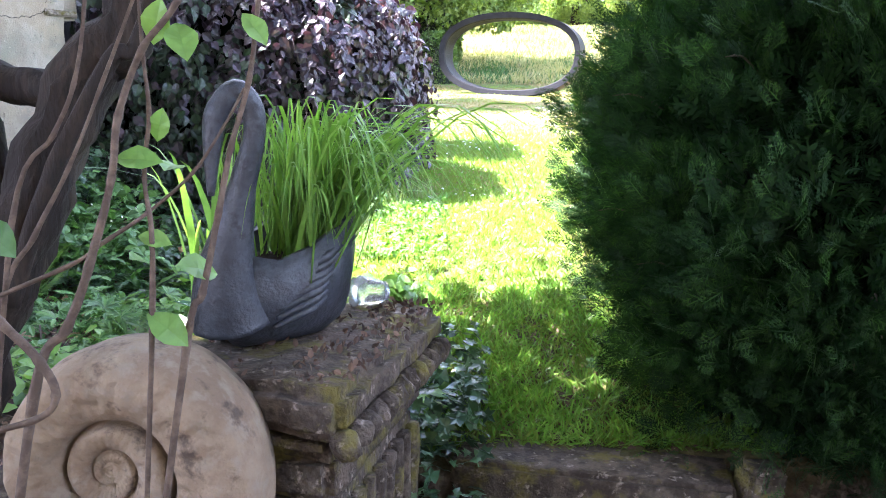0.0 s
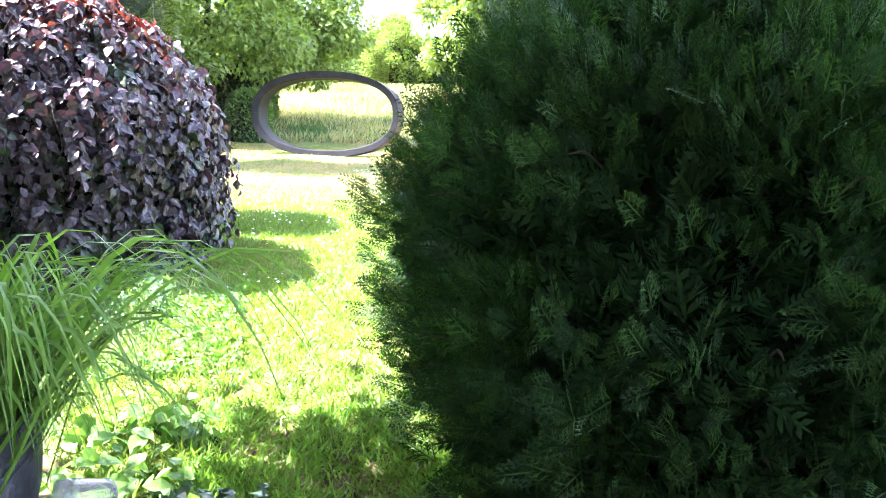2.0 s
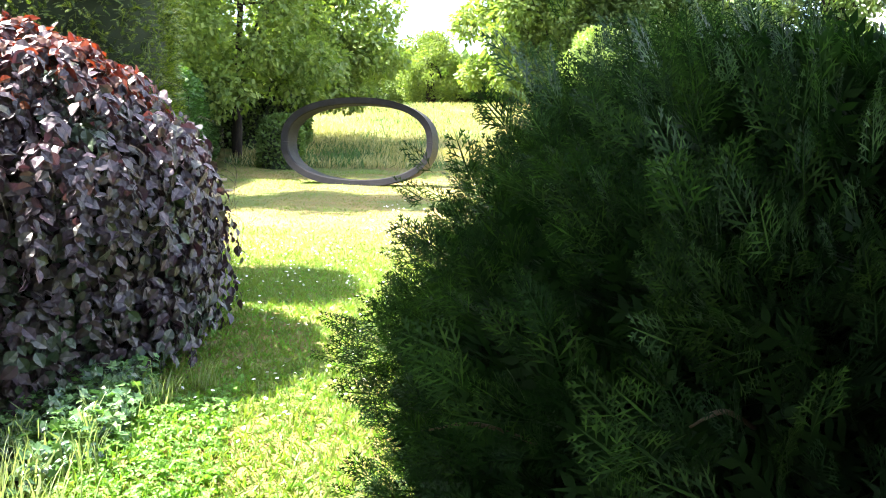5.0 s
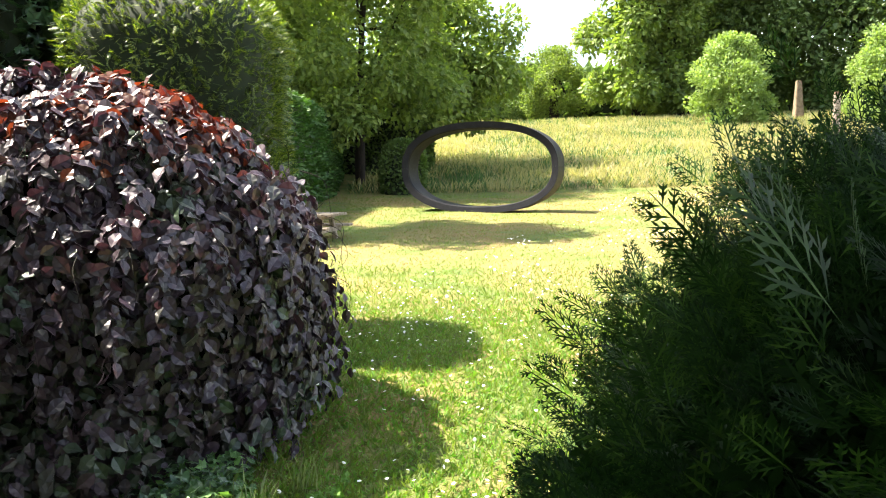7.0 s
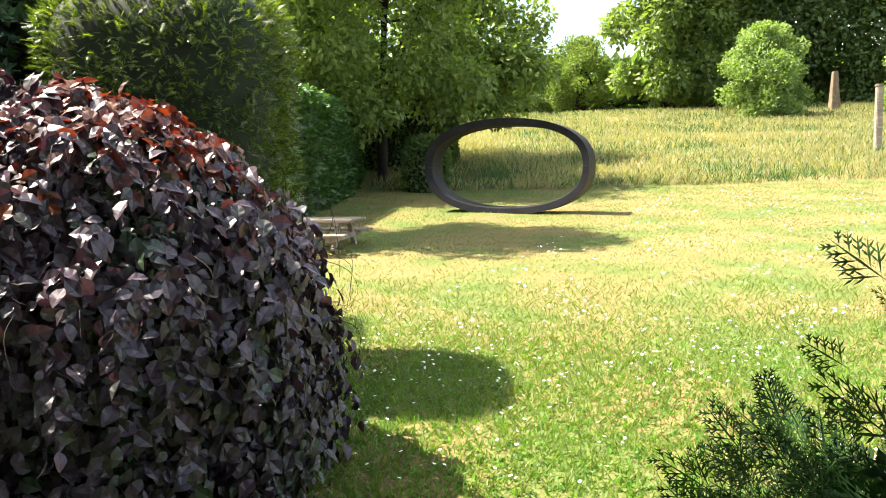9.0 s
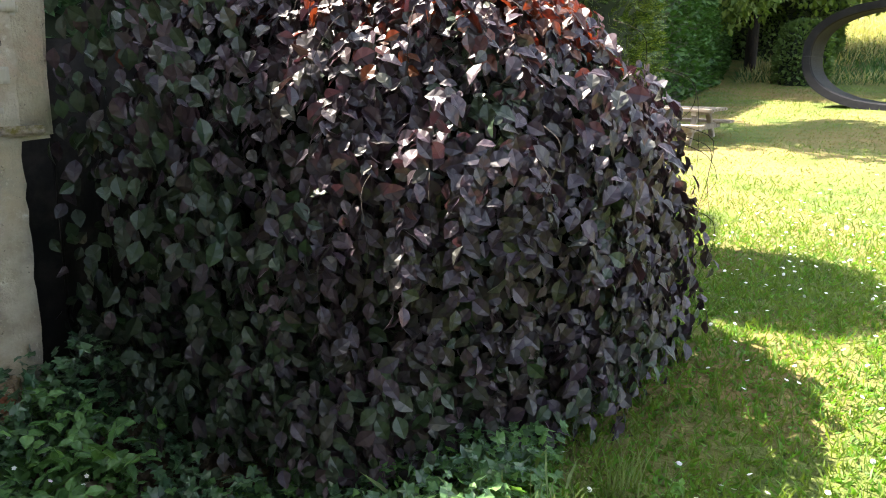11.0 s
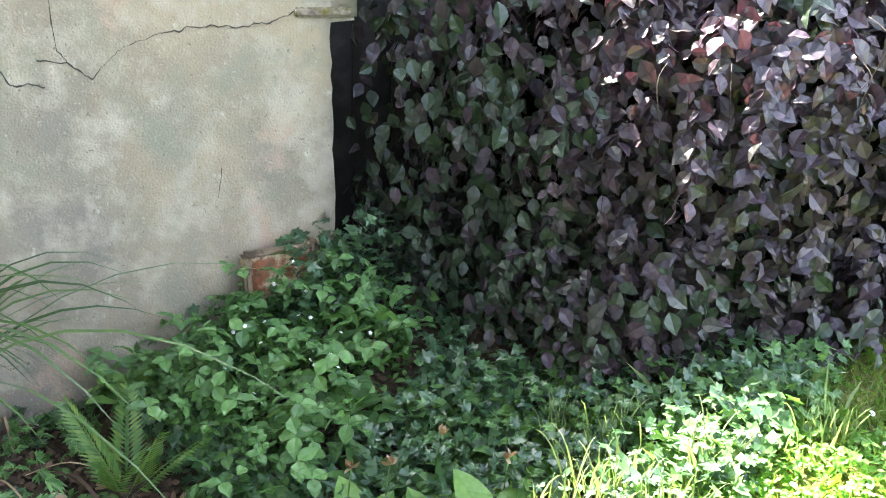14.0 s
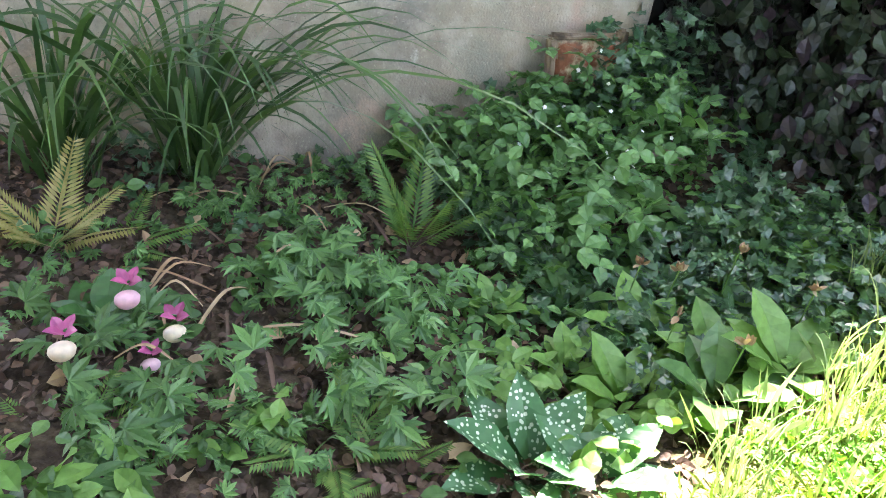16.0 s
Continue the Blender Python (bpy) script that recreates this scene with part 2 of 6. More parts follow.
M_SOIL = rough_mat("leaf_litter_soil", [((0.03, 0.02, 0.015),), ((0.06, 0.04, 0.042), 25, 0.52, 0.08), ((0.03, 0.02, 0.016), 8, 0.55, 0.1)], 1.0, 1.0, 60)
M_CLAY = rough_mat("clay_tile", [((0.46, 0.38, 0.26),), ((0.2, 0.075, 0.04), 9, 0.5, 0.05), ((0.1, 0.06, 0.04), 20, 0.58, 0.05)], 0.9, 0.7, 60)
M_RECESS = rough_mat("recess_shade", [((0.01, 0.009, 0.008),), ((0.025, 0.021, 0.018), 9, 0.55, 0.1)], 0.9, 0.5, 40)


def ground_material():
    m, n, l, b = mat_base("garden_ground", 0.95, 0.2)
    tc = n.new("ShaderNodeTexCoord")
    at = n.new("ShaderNodeVertexColor")
    at.layer_name = "soil"

    def noise_mix(c1, c2, sc, th, so):
        no, rp, mx = n.new("ShaderNodeTexNoise"), n.new("ShaderNodeMapRange"), n.new("ShaderNodeMixRGB")
        no.inputs["Scale"].default_value, no.inputs["Detail"].default_value = sc, 8
        l.new(tc.outputs["Object"], no.inputs["Vector"])
        rp.inputs["From Min"].default_value, rp.inputs["From Max"].default_value = th - so, th + so
        l.new(no.outputs["Fac"], rp.inputs["Value"])
        l.new(rp.outputs["Result"], mx.inputs["Fac"])
        for key, c in (("Color1", c1), ("Color2", c2)):
            if isinstance(c, tuple):
                mx.inputs[key].default_value = (*c, 1)
            else:
                l.new(c, mx.inputs[key])
        return mx.outputs["Color"]

    green = noise_mix((0.065, 0.1, 0.022), (0.1, 0.125, 0.032), 6, 0.5, 0.15)
    lawn = noise_mix(green, (0.17, 0.128, 0.05), 1.1, 0.5, 0.12)
    soil = noise_mix((0.035, 0.024, 0.017), (0.085, 0.062, 0.042), 18, 0.52, 0.1)
    mx = n.new("ShaderNodeMixRGB")
    l.new(at.outputs["Color"], mx.inputs["Fac"])
    l.new(lawn, mx.inputs["Color1"])
    l.new(soil, mx.inputs["Color2"])
    l.new(mx.outputs["Color"], b.inputs["Base Color"])
    no, bu = n.new("ShaderNodeTexNoise"), n.new("ShaderNodeBump")
    no.inputs["Scale"].default_value, no.inputs["Detail"].default_value = 45, 6
    l.new(tc.outputs["Object"], no.inputs["Vector"])
    l.new(no.outputs["Fac"], bu.inputs["Height"])
    bu.inputs["Strength"].default_value, bu.inputs["Distance"].default_value = 1.0, 0.02
    l.new(bu.outputs[0], b.inputs["Normal"])
    return m


M_GROUND = ground_material()


def glass_material():
    m, n, l, b = mat_base("clear_plastic", 0.08, 0.5)
    b.inputs["Transmission Weight"].default_value = 0.85
    b.inputs["Base Color"].default_value = (0.85, 0.9, 0.88, 1)
    return m


M_GLASS = glass_material()


# ---- mesh helpers ----
def mesh_np(name, verts, tris, mat, smooth=False):
    """A mesh from arrays of places and triangles."""
    me = bpy.data.meshes.new(name)
    verts, tris = np.asarray(verts, np.float32), np.asarray(tris, np.int32)
    me.vertices.add(len(verts))
    me.vertices.foreach_set("co", verts.ravel())
    me.loops.add(tris.size)
    me.loops.foreach_set("vertex_index", tris.ravel())
    me.polygons.add(len(tris))
    me.polygons.foreach_set("loop_start", np.arange(0, tris.size, 3, dtype=np.int32))
    me.polygons.foreach_set("use_smooth", np.full(len(tris), smooth))
    me.update(calc_edges=True)
    me.materials.append(mat)
    return me


def thing(name, at, label, category, group="", kind=""):
    ob = new(name)
    ob.empty_display_size = 0.1
    ob.location = at
    return tagged(ob, label, category, group, kind)


def part(name, me, parent, label="", kind=""):
    """A mesh as a part of its thing; its places are the world's."""
    ob = new(name, me)
    ob.parent = parent
    top = parent
    off = Vector((0, 0, 0))
    while top is not None:
        off += top.location
        top = top.parent
    ob.location = -off
    return tagged(ob, label, kind=kind)


def solo(name, me, label, category, group="", kind=""):
    """A thing of one mesh."""
    return tagged(new(name, me), label, category, group, kind)


def bm_mesh(name, bm, mat, smooth=False):
    me = bpy.data.meshes.new(name)
    bmesh.ops.recalc_face_normals(bm, faces=bm.faces)
    for f in bm.faces:
        f.smooth = smooth
    bm.to_mesh(me)
    bm.free()
    me.materials.append(mat)
    return me


def box(name, size, m, mat, bevel=0.006, cuts=0, rough=0.0, seed=0):
    """A bevelled, slightly worn block of a size, at the pose m."""
    bm = bmesh.new()
    bmesh.ops.create_cube(bm, size=1)
    bmesh.ops.scale(bm, vec=size, verts=bm.verts)
    if bevel:
        bmesh.ops.bevel(bm, geom=bm.edges[:], offset=bevel, segments=2, affect="EDGES")
    if cuts:
        bmesh.ops.subdivide_edges(bm, edges=bm.edges[:], cuts=cuts, use_grid_fill=True)
        for v in bm.verts:
            q = v.co * 9 + Vector((seed, 0, 0))
            v.co += Vector((noise.noise(q), noise.noise(q + Vector((9, 0, 0))), noise.noise(q + Vector((0, 9, 0))))) * rough
    bmesh.ops.transform(bm, matrix=m, verts=bm.verts)
    return bm_mesh(name, bm, mat, cuts > 0)


def tube(name, pts, radii, mat, sides=8, wob=0.0):
    """A tapered round limb along a line of places."""
    pts = [Vector(p) for p in pts]
    vs, ts = [], []
    side = Vector((1, 0, 0))
    for i, p in enumerate(pts):
        d = (pts[min(i + 1, len(pts) - 1)] - pts[max(i - 1, 0)]).normalized()
        side = (side - d * side.dot(d))
        side = side.normalized() if side.length > 1e-4 else d.orthogonal().normalized()
        up = d.cross(side)
        for k in range(sides):
            a = 2 * math.pi * k / sides
            r = radii[i] * (1 + wob * noise.noise(p * 14 + Vector((math.cos(a), math.sin(a), 0)) * 2))
            vs.append(p + (side * math.cos(a) + up * math.sin(a)) * r)
    for i in range(len(pts) - 1):
        for k in range(sides):
            a, b2 = i * sides + k, i * sides + (k + 1) % sides
            ts += [(a, b2, b2 + sides), (a, b2 + sides, a + sides)]
    for base, flip in ((0, 1), ((len(pts) - 1) * sides, 0)):
        for k in range(1, sides - 1):
            ts.append((base, base + k + flip, base + k + 1 - flip))
    return mesh_np(name, [tuple(v) for v in vs], ts, mat, True)


def bent(pts, n=10):
    """A smooth line through places (Catmull-Rom)."""
    pts = [Vector(p) for p in pts]
    out = []
    for i in range(len(pts) - 1):
        p0, p1, p2, p3 = pts[max(i - 1, 0)], pts[i], pts[i + 1], pts[min(i + 2, len(pts) - 1)]
        for k in range(n):
            t = k / n
            out.append(0.5 * (2 * p1 + (p2 - p0) * t + (2 * p0 - 5 * p1 + 4 * p2 - p3) * t * t + (3 * p1 - p0 - 3 * p2 + p3) * t ** 3))
    return out + [pts[-1]]


def leaf_shape(widths, fold=0.25, droop=0.15, wave=0.0):
    """One leaf, 1 long along y: a midrib and two edges, folded and drooping."""
    n = len(widths)
    v, t = [], []
    for i, w in enumerate(widths):
        y = i / (n - 1)
        z = -droop * y * y
        zz = z + fold * w + (wave if i % 2 else -wave) * w
        v += [(0, y, z), (-w, y, zz), (w, y, zz)]
    for i in range(n - 1):
        a, b2 = 3 * i, 3 * i + 3
        for s in (1, 2):
            if widths[i] > 1e-4:
                t.append((a, a + s, b2) if s == 2 else (a, b2, a + s))
            if widths[i + 1] > 1e-4:
                t.append((a + s, b2 + s, b2) if s == 2 else (a + s, b2, b2 + s))
    return np.array(v), np.array(t)


def unit(a):
    return a / np.maximum(np.linalg.norm(a, axis=-1, keepdims=True), 1e-9)


def cloud(name, shape, P, along, face, size, mat, wide=None):
    """Many leaves of one shape in one mesh: at P, pointing along, facing face."""
    sv, st = shape
    P, along = np.asarray(P, float), unit(np.asarray(along, float))
    x = unit(np.cross(along, np.asarray(face, float) + 1e-5))
    z = np.cross(x, along)
    size = np.broadcast_to(np.asarray(size, float), (len(P),))
    wd = size if wide is None else np.broadcast_to(np.asarray(wide, float), (len(P),))
    V = (P[:, None] + sv[None, :, 0, None] * (x * wd[:, None])[:, None] + sv[None, :, 1, None] * (along * size[:, None])[:, None]
         + sv[None, :, 2, None] * (z * size[:, None])[:, None])
    T = st[None] + (np.arange(len(P)) * len(sv))[:, None, None]
    return mesh_np(name, V.reshape(-1, 3), T.reshape(-1, 3), mat)


def rnd(n, s=1.0):
    return rng.normal(0, s, (n, 3))


L_BEECH = leaf_shape([0.0, 0.22, 0.34, 0.33, 0.2, 0.0], 0.28, 0.26, 0.07)
L_SIMPLE = leaf_shape([0.0, 0.3, 0.26, 0.0], 0.25, 0.1)
L_TWO = (np.array([(0, 0, 0), (-0.34, 0.5, 0.06), (0, 1, -0.1), (0.34, 0.5, 0.06)]), np.array([(0, 2, 1), (0, 3, 2)]))
L_BLADE = (np.array([(-0.5, 0, 0), (0.5, 0, 0), (-0.3, 0.6, -0.08), (0.0, 1.0, -0.28)]), np.array([(0, 1, 2), (2, 1, 3)]))
L_BROAD = leaf_shape([0.0, 0.16, 0.27, 0.32, 0.29, 0.18, 0.0], 0.22, 0.25, 0.05)
L_IVY = (np.array([(0, 0, 0), (-0.42, 0.05, 0.05), (-0.3, 0.3, 0.06), (-0.5, 0.55, 0.02), (-0.18, 0.62, 0.06), (0, 1, -0.08), (0.18, 0.62, 0.06), (0.5, 0.55, 0.02), (0.3, 0.3, 0.06), (0.42, 0.05, 0.05), (0, 0.45, 0.0)]),
         np.array([(10, i + 1, i) for i in range(0, 9)] + [(10, 0, 9)]))


def spray_shape(pairs, side_len, width, sub):
    """A flat branchlet: a stem with side shoots, each with smaller ones."""
    v, t = [], []

    def strip(p, q, w):
        p, q = np.array(p, float), np.array(q, float)
        d = (q - p) / np.linalg.norm(q - p)
        s = np.array((d[1], -d[0], 0)) * w
        k = len(v)
        mid = p * 0.55 + q * 0.45
        v.extend([p, mid + s * 1.15, q, mid - s * 1.15])
        t.extend([(k, k + 1, k + 3), (k + 3, k + 1, k + 2)])

    strip((0, 0, 0), (0, 1, -0.12), width)
    for i in range(pairs):
        y = 0.16 + 0.74 * i / pairs
        ln = side_len * (1 - 0.62 * i / pairs)
        for s in (-1, 1):
            p, q = (0, y, -0.12 * y * y), (s * ln * 0.72, y + ln * 0.7, -0.12 * y * y - 0.05)
            strip(p, q, width)
            for k in range(sub):
                f = 0.35 + 0.5 * k / max(sub, 1)
                c = tuple(p[j] + (q[j] - p[j]) * f for j in range(3))
                for s2 in (-1, 1):
                    e = ln * 0.36
                    strip(c, (c[0] + s * e * (0.95 if s2 < 0 else 0.15), c[1] + e * (0.2 if s2 < 0 else 0.95), c[2] - 0.02), width * 0.85)
    return np.array(v), np.array(t)


S_THUJA = spray_shape(5, 0.48, 0.0145, 2)
S_THUJA_LOW = spray_shape(4, 0.46, 0.05, 0)
S_FERN = spray_shape(20, 0.22, 0.013, 0)
S_YEW = spray_shape(5, 0.26, 0.036, 0)


def gz(x, y):
    """The height of the ground."""
    x, y = np.asarray(x, float), np.asarray(y, float)
    z = np.interp(y, [-30, 0.95, 1.05, 1.98, 2.06, 2.85, 3.9, 5.45, 6.8, 12, 16, 20.5, 42, 60, 400], [-0.12, -0.12, 0.08, 0.09, 0.27, 0.38, 0.52, 0.64, 0.78, 1.07, 1.28, 1.5, 4.55, 5.6, 9.0])
    bed = np.clip((-x - 0.45) / 0.6, 0, 1) * np.clip((y - 2.0) / 0.6, 0, 1) * np.clip((5.2 - y) / 1.0, 0, 1)
    z = z - bed * np.clip((y - 2.4) * 0.22, 0, 0.28)
    bank = np.clip((-x - 0.16) / 0.1, 0, 1) * np.clip((2.4 - y) / 0.5, 0, 1)
    z = z * (1 - bank) + np.maximum(z, 0.3) * bank
    mound = np.clip((-x - 1.4) / 0.6, 0, 1) * np.clip((y - 3.7) / 0.6, 0, 1) * np.clip((5.6 - y), 0, 1)
    z = z + 0.17 * mound
    z = z + np.clip(x - 2, 0, 30) * 0.02 * np.clip((y - 8) / 10, 0, 1)
    return z + 0.012 * np.sin(3.1 * x + 1.3 * y) * np.sin(2.3 * y - x)


def bed_edge(y):
    """Where the lawn begins, across the path's way."""
    return np.interp(y, [2.0, 3.0, 3.5, 4.15, 4.4, 5.3], [-0.35, -0.5, -0.72, -0.8, -0.6, -0.5])


# ---- ground ----
def ground():
    xs = np.concatenate([np.linspace(-400, -8, 14), np.linspace(-7, -3.2, 10), np.arange(-3, 3.01, 0.06), np.linspace(3.3, 12, 20), np.linspace(14, 400, 18)])
    ys = np.concatenate([np.linspace(-200, -2, 8), np.arange(-1.5, 0.8, 0.2), np.arange(0.84, 7.2, 0.06), np.linspace(7.4, 24, 60), np.linspace(25, 60, 24), np.linspace(70, 400, 8)])
    X, Y = np.meshgrid(xs, ys)
    Z = gz(X, Y)
    near = (np.abs(X) < 3.05) & (Y > 0.8) & (Y < 7.2)
    jit = np.random.default_rng(2).normal(0, 0.006, X.shape) * near
    V = np.stack([X, Y, Z + jit], -1).reshape(-1, 3)
    nx = len(xs)
    i = (np.arange(len(ys) - 1)[:, None] * nx + np.arange(nx - 1)[None]).ravel()
    T = np.concatenate([np.stack([i, i + 1, i + nx + 1], 1), np.stack([i, i + nx + 1, i + nx], 1)])
    me = mesh_np("ground", V, T, M_GROUND, True)
    x, y = V[:, 0], V[:, 1]
    soil = np.clip((bed_edge(y) + 0.08 - x) / 0.15, 0, 1) * np.clip((5.9 - y) / 0.3, 0, 1) * (x > -3.2)
    soil = np.maximum(soil, np.clip((2.25 - y) / 0.2, 0, 1))
    soil = np.maximum(soil, 0.9 * np.exp(-((x - 0.32) / 0.12) ** 2) * np.clip((3.4 - y) / 0.5, 0, 1))
    ca = me.color_attributes.new("soil", "FLOAT_COLOR", "POINT")
    ca.data.foreach_set("color", np.repeat(soil[:, None], 4, 1).astype(np.float32).ravel())
    return tagged(new("ground", me), "sloping garden ground of grass, dry patches and soil", "ground", kind="structure")


ground()


# ---- old wall ----
W_O, W_D = Vector((-2.09, 4.63, 0)), Vector((0.425, 0.905, 0))
W_N = Vector((0.905, -0.425, 0))


def on_wall(s, z, out=0.0):
    """A place on the wall's face: s metres back along it from its end."""
    p = W_O - W_D * s + W_N * out
    return Vector((p.x, p.y, z))


def wall_pose(s, z, out=0.0):
    p = on_wall(s, z, out)
    return Matrix.Translation(p) @ Matrix((( -W_D.x, -W_N.x, 0, 0), (-W_D.y, -W_N.y, 0, 0), (0, 0, 1, 0), (0, 0, 0, 1)))


def old_wall():
    w = thing("wall_old", (-2.3, 4.2, 0.3), "old grey plastered wall with cracks and flaking paint", "wall", kind="structure")

    def slab(name, s0, s1, z0, z1, mat, out, seed, ragged):
        ns, nz = 64, 70
        vs, ts = [], []
        for side in (0, 1):
            for i in range(ns + 1):
                for k in range(nz + 1):
                    s, z = s0 + (s1 - s0) * i / ns, z0 + (z1 - z0) * k / nz
                    q = Vector((s * 3, z * 3, seed))
                    if i == 0:
                        s += ragged * (noise.noise(Vector((0, z * 9, seed))) + 0.6 * noise.noise(Vector((3, z * 31, seed))))
                    z += max(0.0, s - 0.5) * 0.6 * (k / nz) ** 2
                    d = out + 0.006 * noise.noise(q) + 0.004 * noise.noise(q * 2) if side == 0 else -0.32
                    vs.append(tuple(on_wall(s, z, d)))
        n1 = (ns + 1) * (nz + 1)
        for i in range(ns):
            for k in range(nz):
                a = i * (nz + 1) + k
                b2, c, d = a + 1, a + nz + 2, a + nz + 1
                ts += [(a, b2, c), (a, c, d), (n1 + a, n1 + c, n1 + b2), (n1 + a, n1 + d, n1 + c)]
        ring = [i * (nz + 1) for i in range(ns + 1)] + [ns * (nz + 1) + k for k in range(1, nz + 1)] + [i * (nz + 1) + nz for i in range(ns - 1, -1, -1)] + [k for k in range(nz - 1, 0, -1)]
        for j in range(len(ring)):
            a, b2 = ring[j], ring[(j + 1) % len(ring)]
            ts += [(a, b2, n1 + b2), (a, n1 + b2, n1 + a)]
        part(name, mesh_np(name, vs, ts, mat, True), w)

    slab("plaster", 0.0, 4.2, -0.3, 2.82, M_PLASTER, 0.0, 0.3, 0.012)
    part("stone_end", box("stone_end", (0.12, 0.3, 1.24), wall_pose(-0.045, 2.2, -0.16), M_PLASTER, 0.012, 5, 0.012, 7), w, "rough plastered stone end of the upper wall")
    part("stone_ledge", box("stone_ledge", (0.2, 0.1, 0.034), wall_pose(0.03, 1.615, -0.03), M_STONE, 0.006, 3, 0.005), w, "projecting mossy stone ledge end")
    for k, (ss, zz, sw, sh) in enumerate(((0.08, 1.92, 0.095, 0.07), (0.085, 1.7, 0.11, 0.08), (0.05, 1.79, 0.075, 0.07), (0.02, 2.02, 0.1, 0.09))):
        part("stone", box("stone", (sw, 0.05, sh), wall_pose(ss, zz, -0.0195), M_PLASTER_UP, 0.01, 3, 0.009, k), w)

    def crack(pts, wd):
        pts = [on_wall(s, z, 0.0075) for s, z in pts]
        line = []
        for i in range(len(pts) - 1):
            for k in range(10):
                q = pts[i].lerp(pts[i + 1], k / 10)
                line.append(q + Vector((0, 0, 0.016 * noise.noise(q * 22) + 0.008 * noise.noise(q * 70))))
        line.append(pts[-1])
        part("crack", tube("crack", line, [0.7 * wd * (0.5 + abs(noise.noise(p * 30)) * 1.6) for p in line], M_CRACK, 5), w, "dark crack in the plaster")

    crack([(0.11, 1.617), (0.2, 1.585), (0.287, 1.562), (0.4, 1.568), (0.49, 1.563), (0.571, 1.546)], 0.0028)
    crack([(0.89, 1.75), (0.892, 1.582), (0.886, 1.497), (0.86, 1.462)], 0.0022)
    crack([(0.946, 1.467), (0.861, 1.462), (0.79, 1.407)], 0.004)
    crack([(1.08, 1.47), (1.052, 1.432), (1.019, 1.388), (0.932, 1.385)], 0.0035)
    crack([(0.571, 1.546), (0.7, 1.5), (0.79, 1.407)], 0.0016)
    crack([(1.517, 0.696), (1.483, 0.639), (1.446, 0.621), (1.371, 0.565), (1.363, 0.45)], 0.006)
    crack([(1.1, 1.38), (1.3, 1.2), (1.42, 0.95), (1.517, 0.696)], 0.003)
    crack([(0.128, 1.96), (0.126, 1.885), (0.034, 1.883), (0.04, 1.956), (0.128, 1.96)], 0.0018)
    crack([(0.407, 1.083), (0.417, 1.03), (0.425, 0.982)], 0.0015)
    crack([(0.1, 1.86), (0.085, 1.75), (0.12, 1.66)], 0.002)
    # boards added beyond the wall's end, near-black to give the recess its shade
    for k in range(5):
        part("recess_board", box("recess_board", (0.17, 0.03, 2.0), wall_pose(-0.1 - 0.175 * k, 0.9 + 0.02 * (k % 2), -0.36 - 0.01 * (k % 2)), M_RECESS, 0.006, 2, 0.003, k), w, "added near-black board for the dark of the recess")


old_wall()

# a plain wall, added out of view behind the start, closes the garden
part("face", box("face", (7, 0.3, 4.5), pose(0.5, -2.6, 2.1), M_STONE, 0.01),
     thing("wall_unseen", (0.5, -2.6, -0.12), "added plain wall, out of view behind the path", "wall", kind="structure"))


# ---- weeping purple beech ----
BEECH_C = np.array((-1.15, 5.72))


def beech_radius(z):
    return np.interp(z, [0.4, 0.55, 0.8, 1.1, 1.4, 1.65, 1.87, 2.03, 2.14, 2.22, 2.26], [0.8, 0.88, 0.95, 1.0, 1.03, 1.0, 0.88, 0.71, 0.5, 0.25, 0.02])


def beech_wide(a):
    """Rounder towards the lawn, squarer towards the wall."""
    c, s = np.cos(a), np.sin(a)
    return np.where(c > 0, 0.99 + 0.0 * c, 0.99 + 0.7 * np.abs(c) ** 0.6)


def beech_r(a, z):
    """The radius in a direction: the crown is flatter on top towards the wall."""
    k = np.clip(-np.cos(a), 0, 1)
    return beech_radius(z) ** (1 - 0.55 * k)


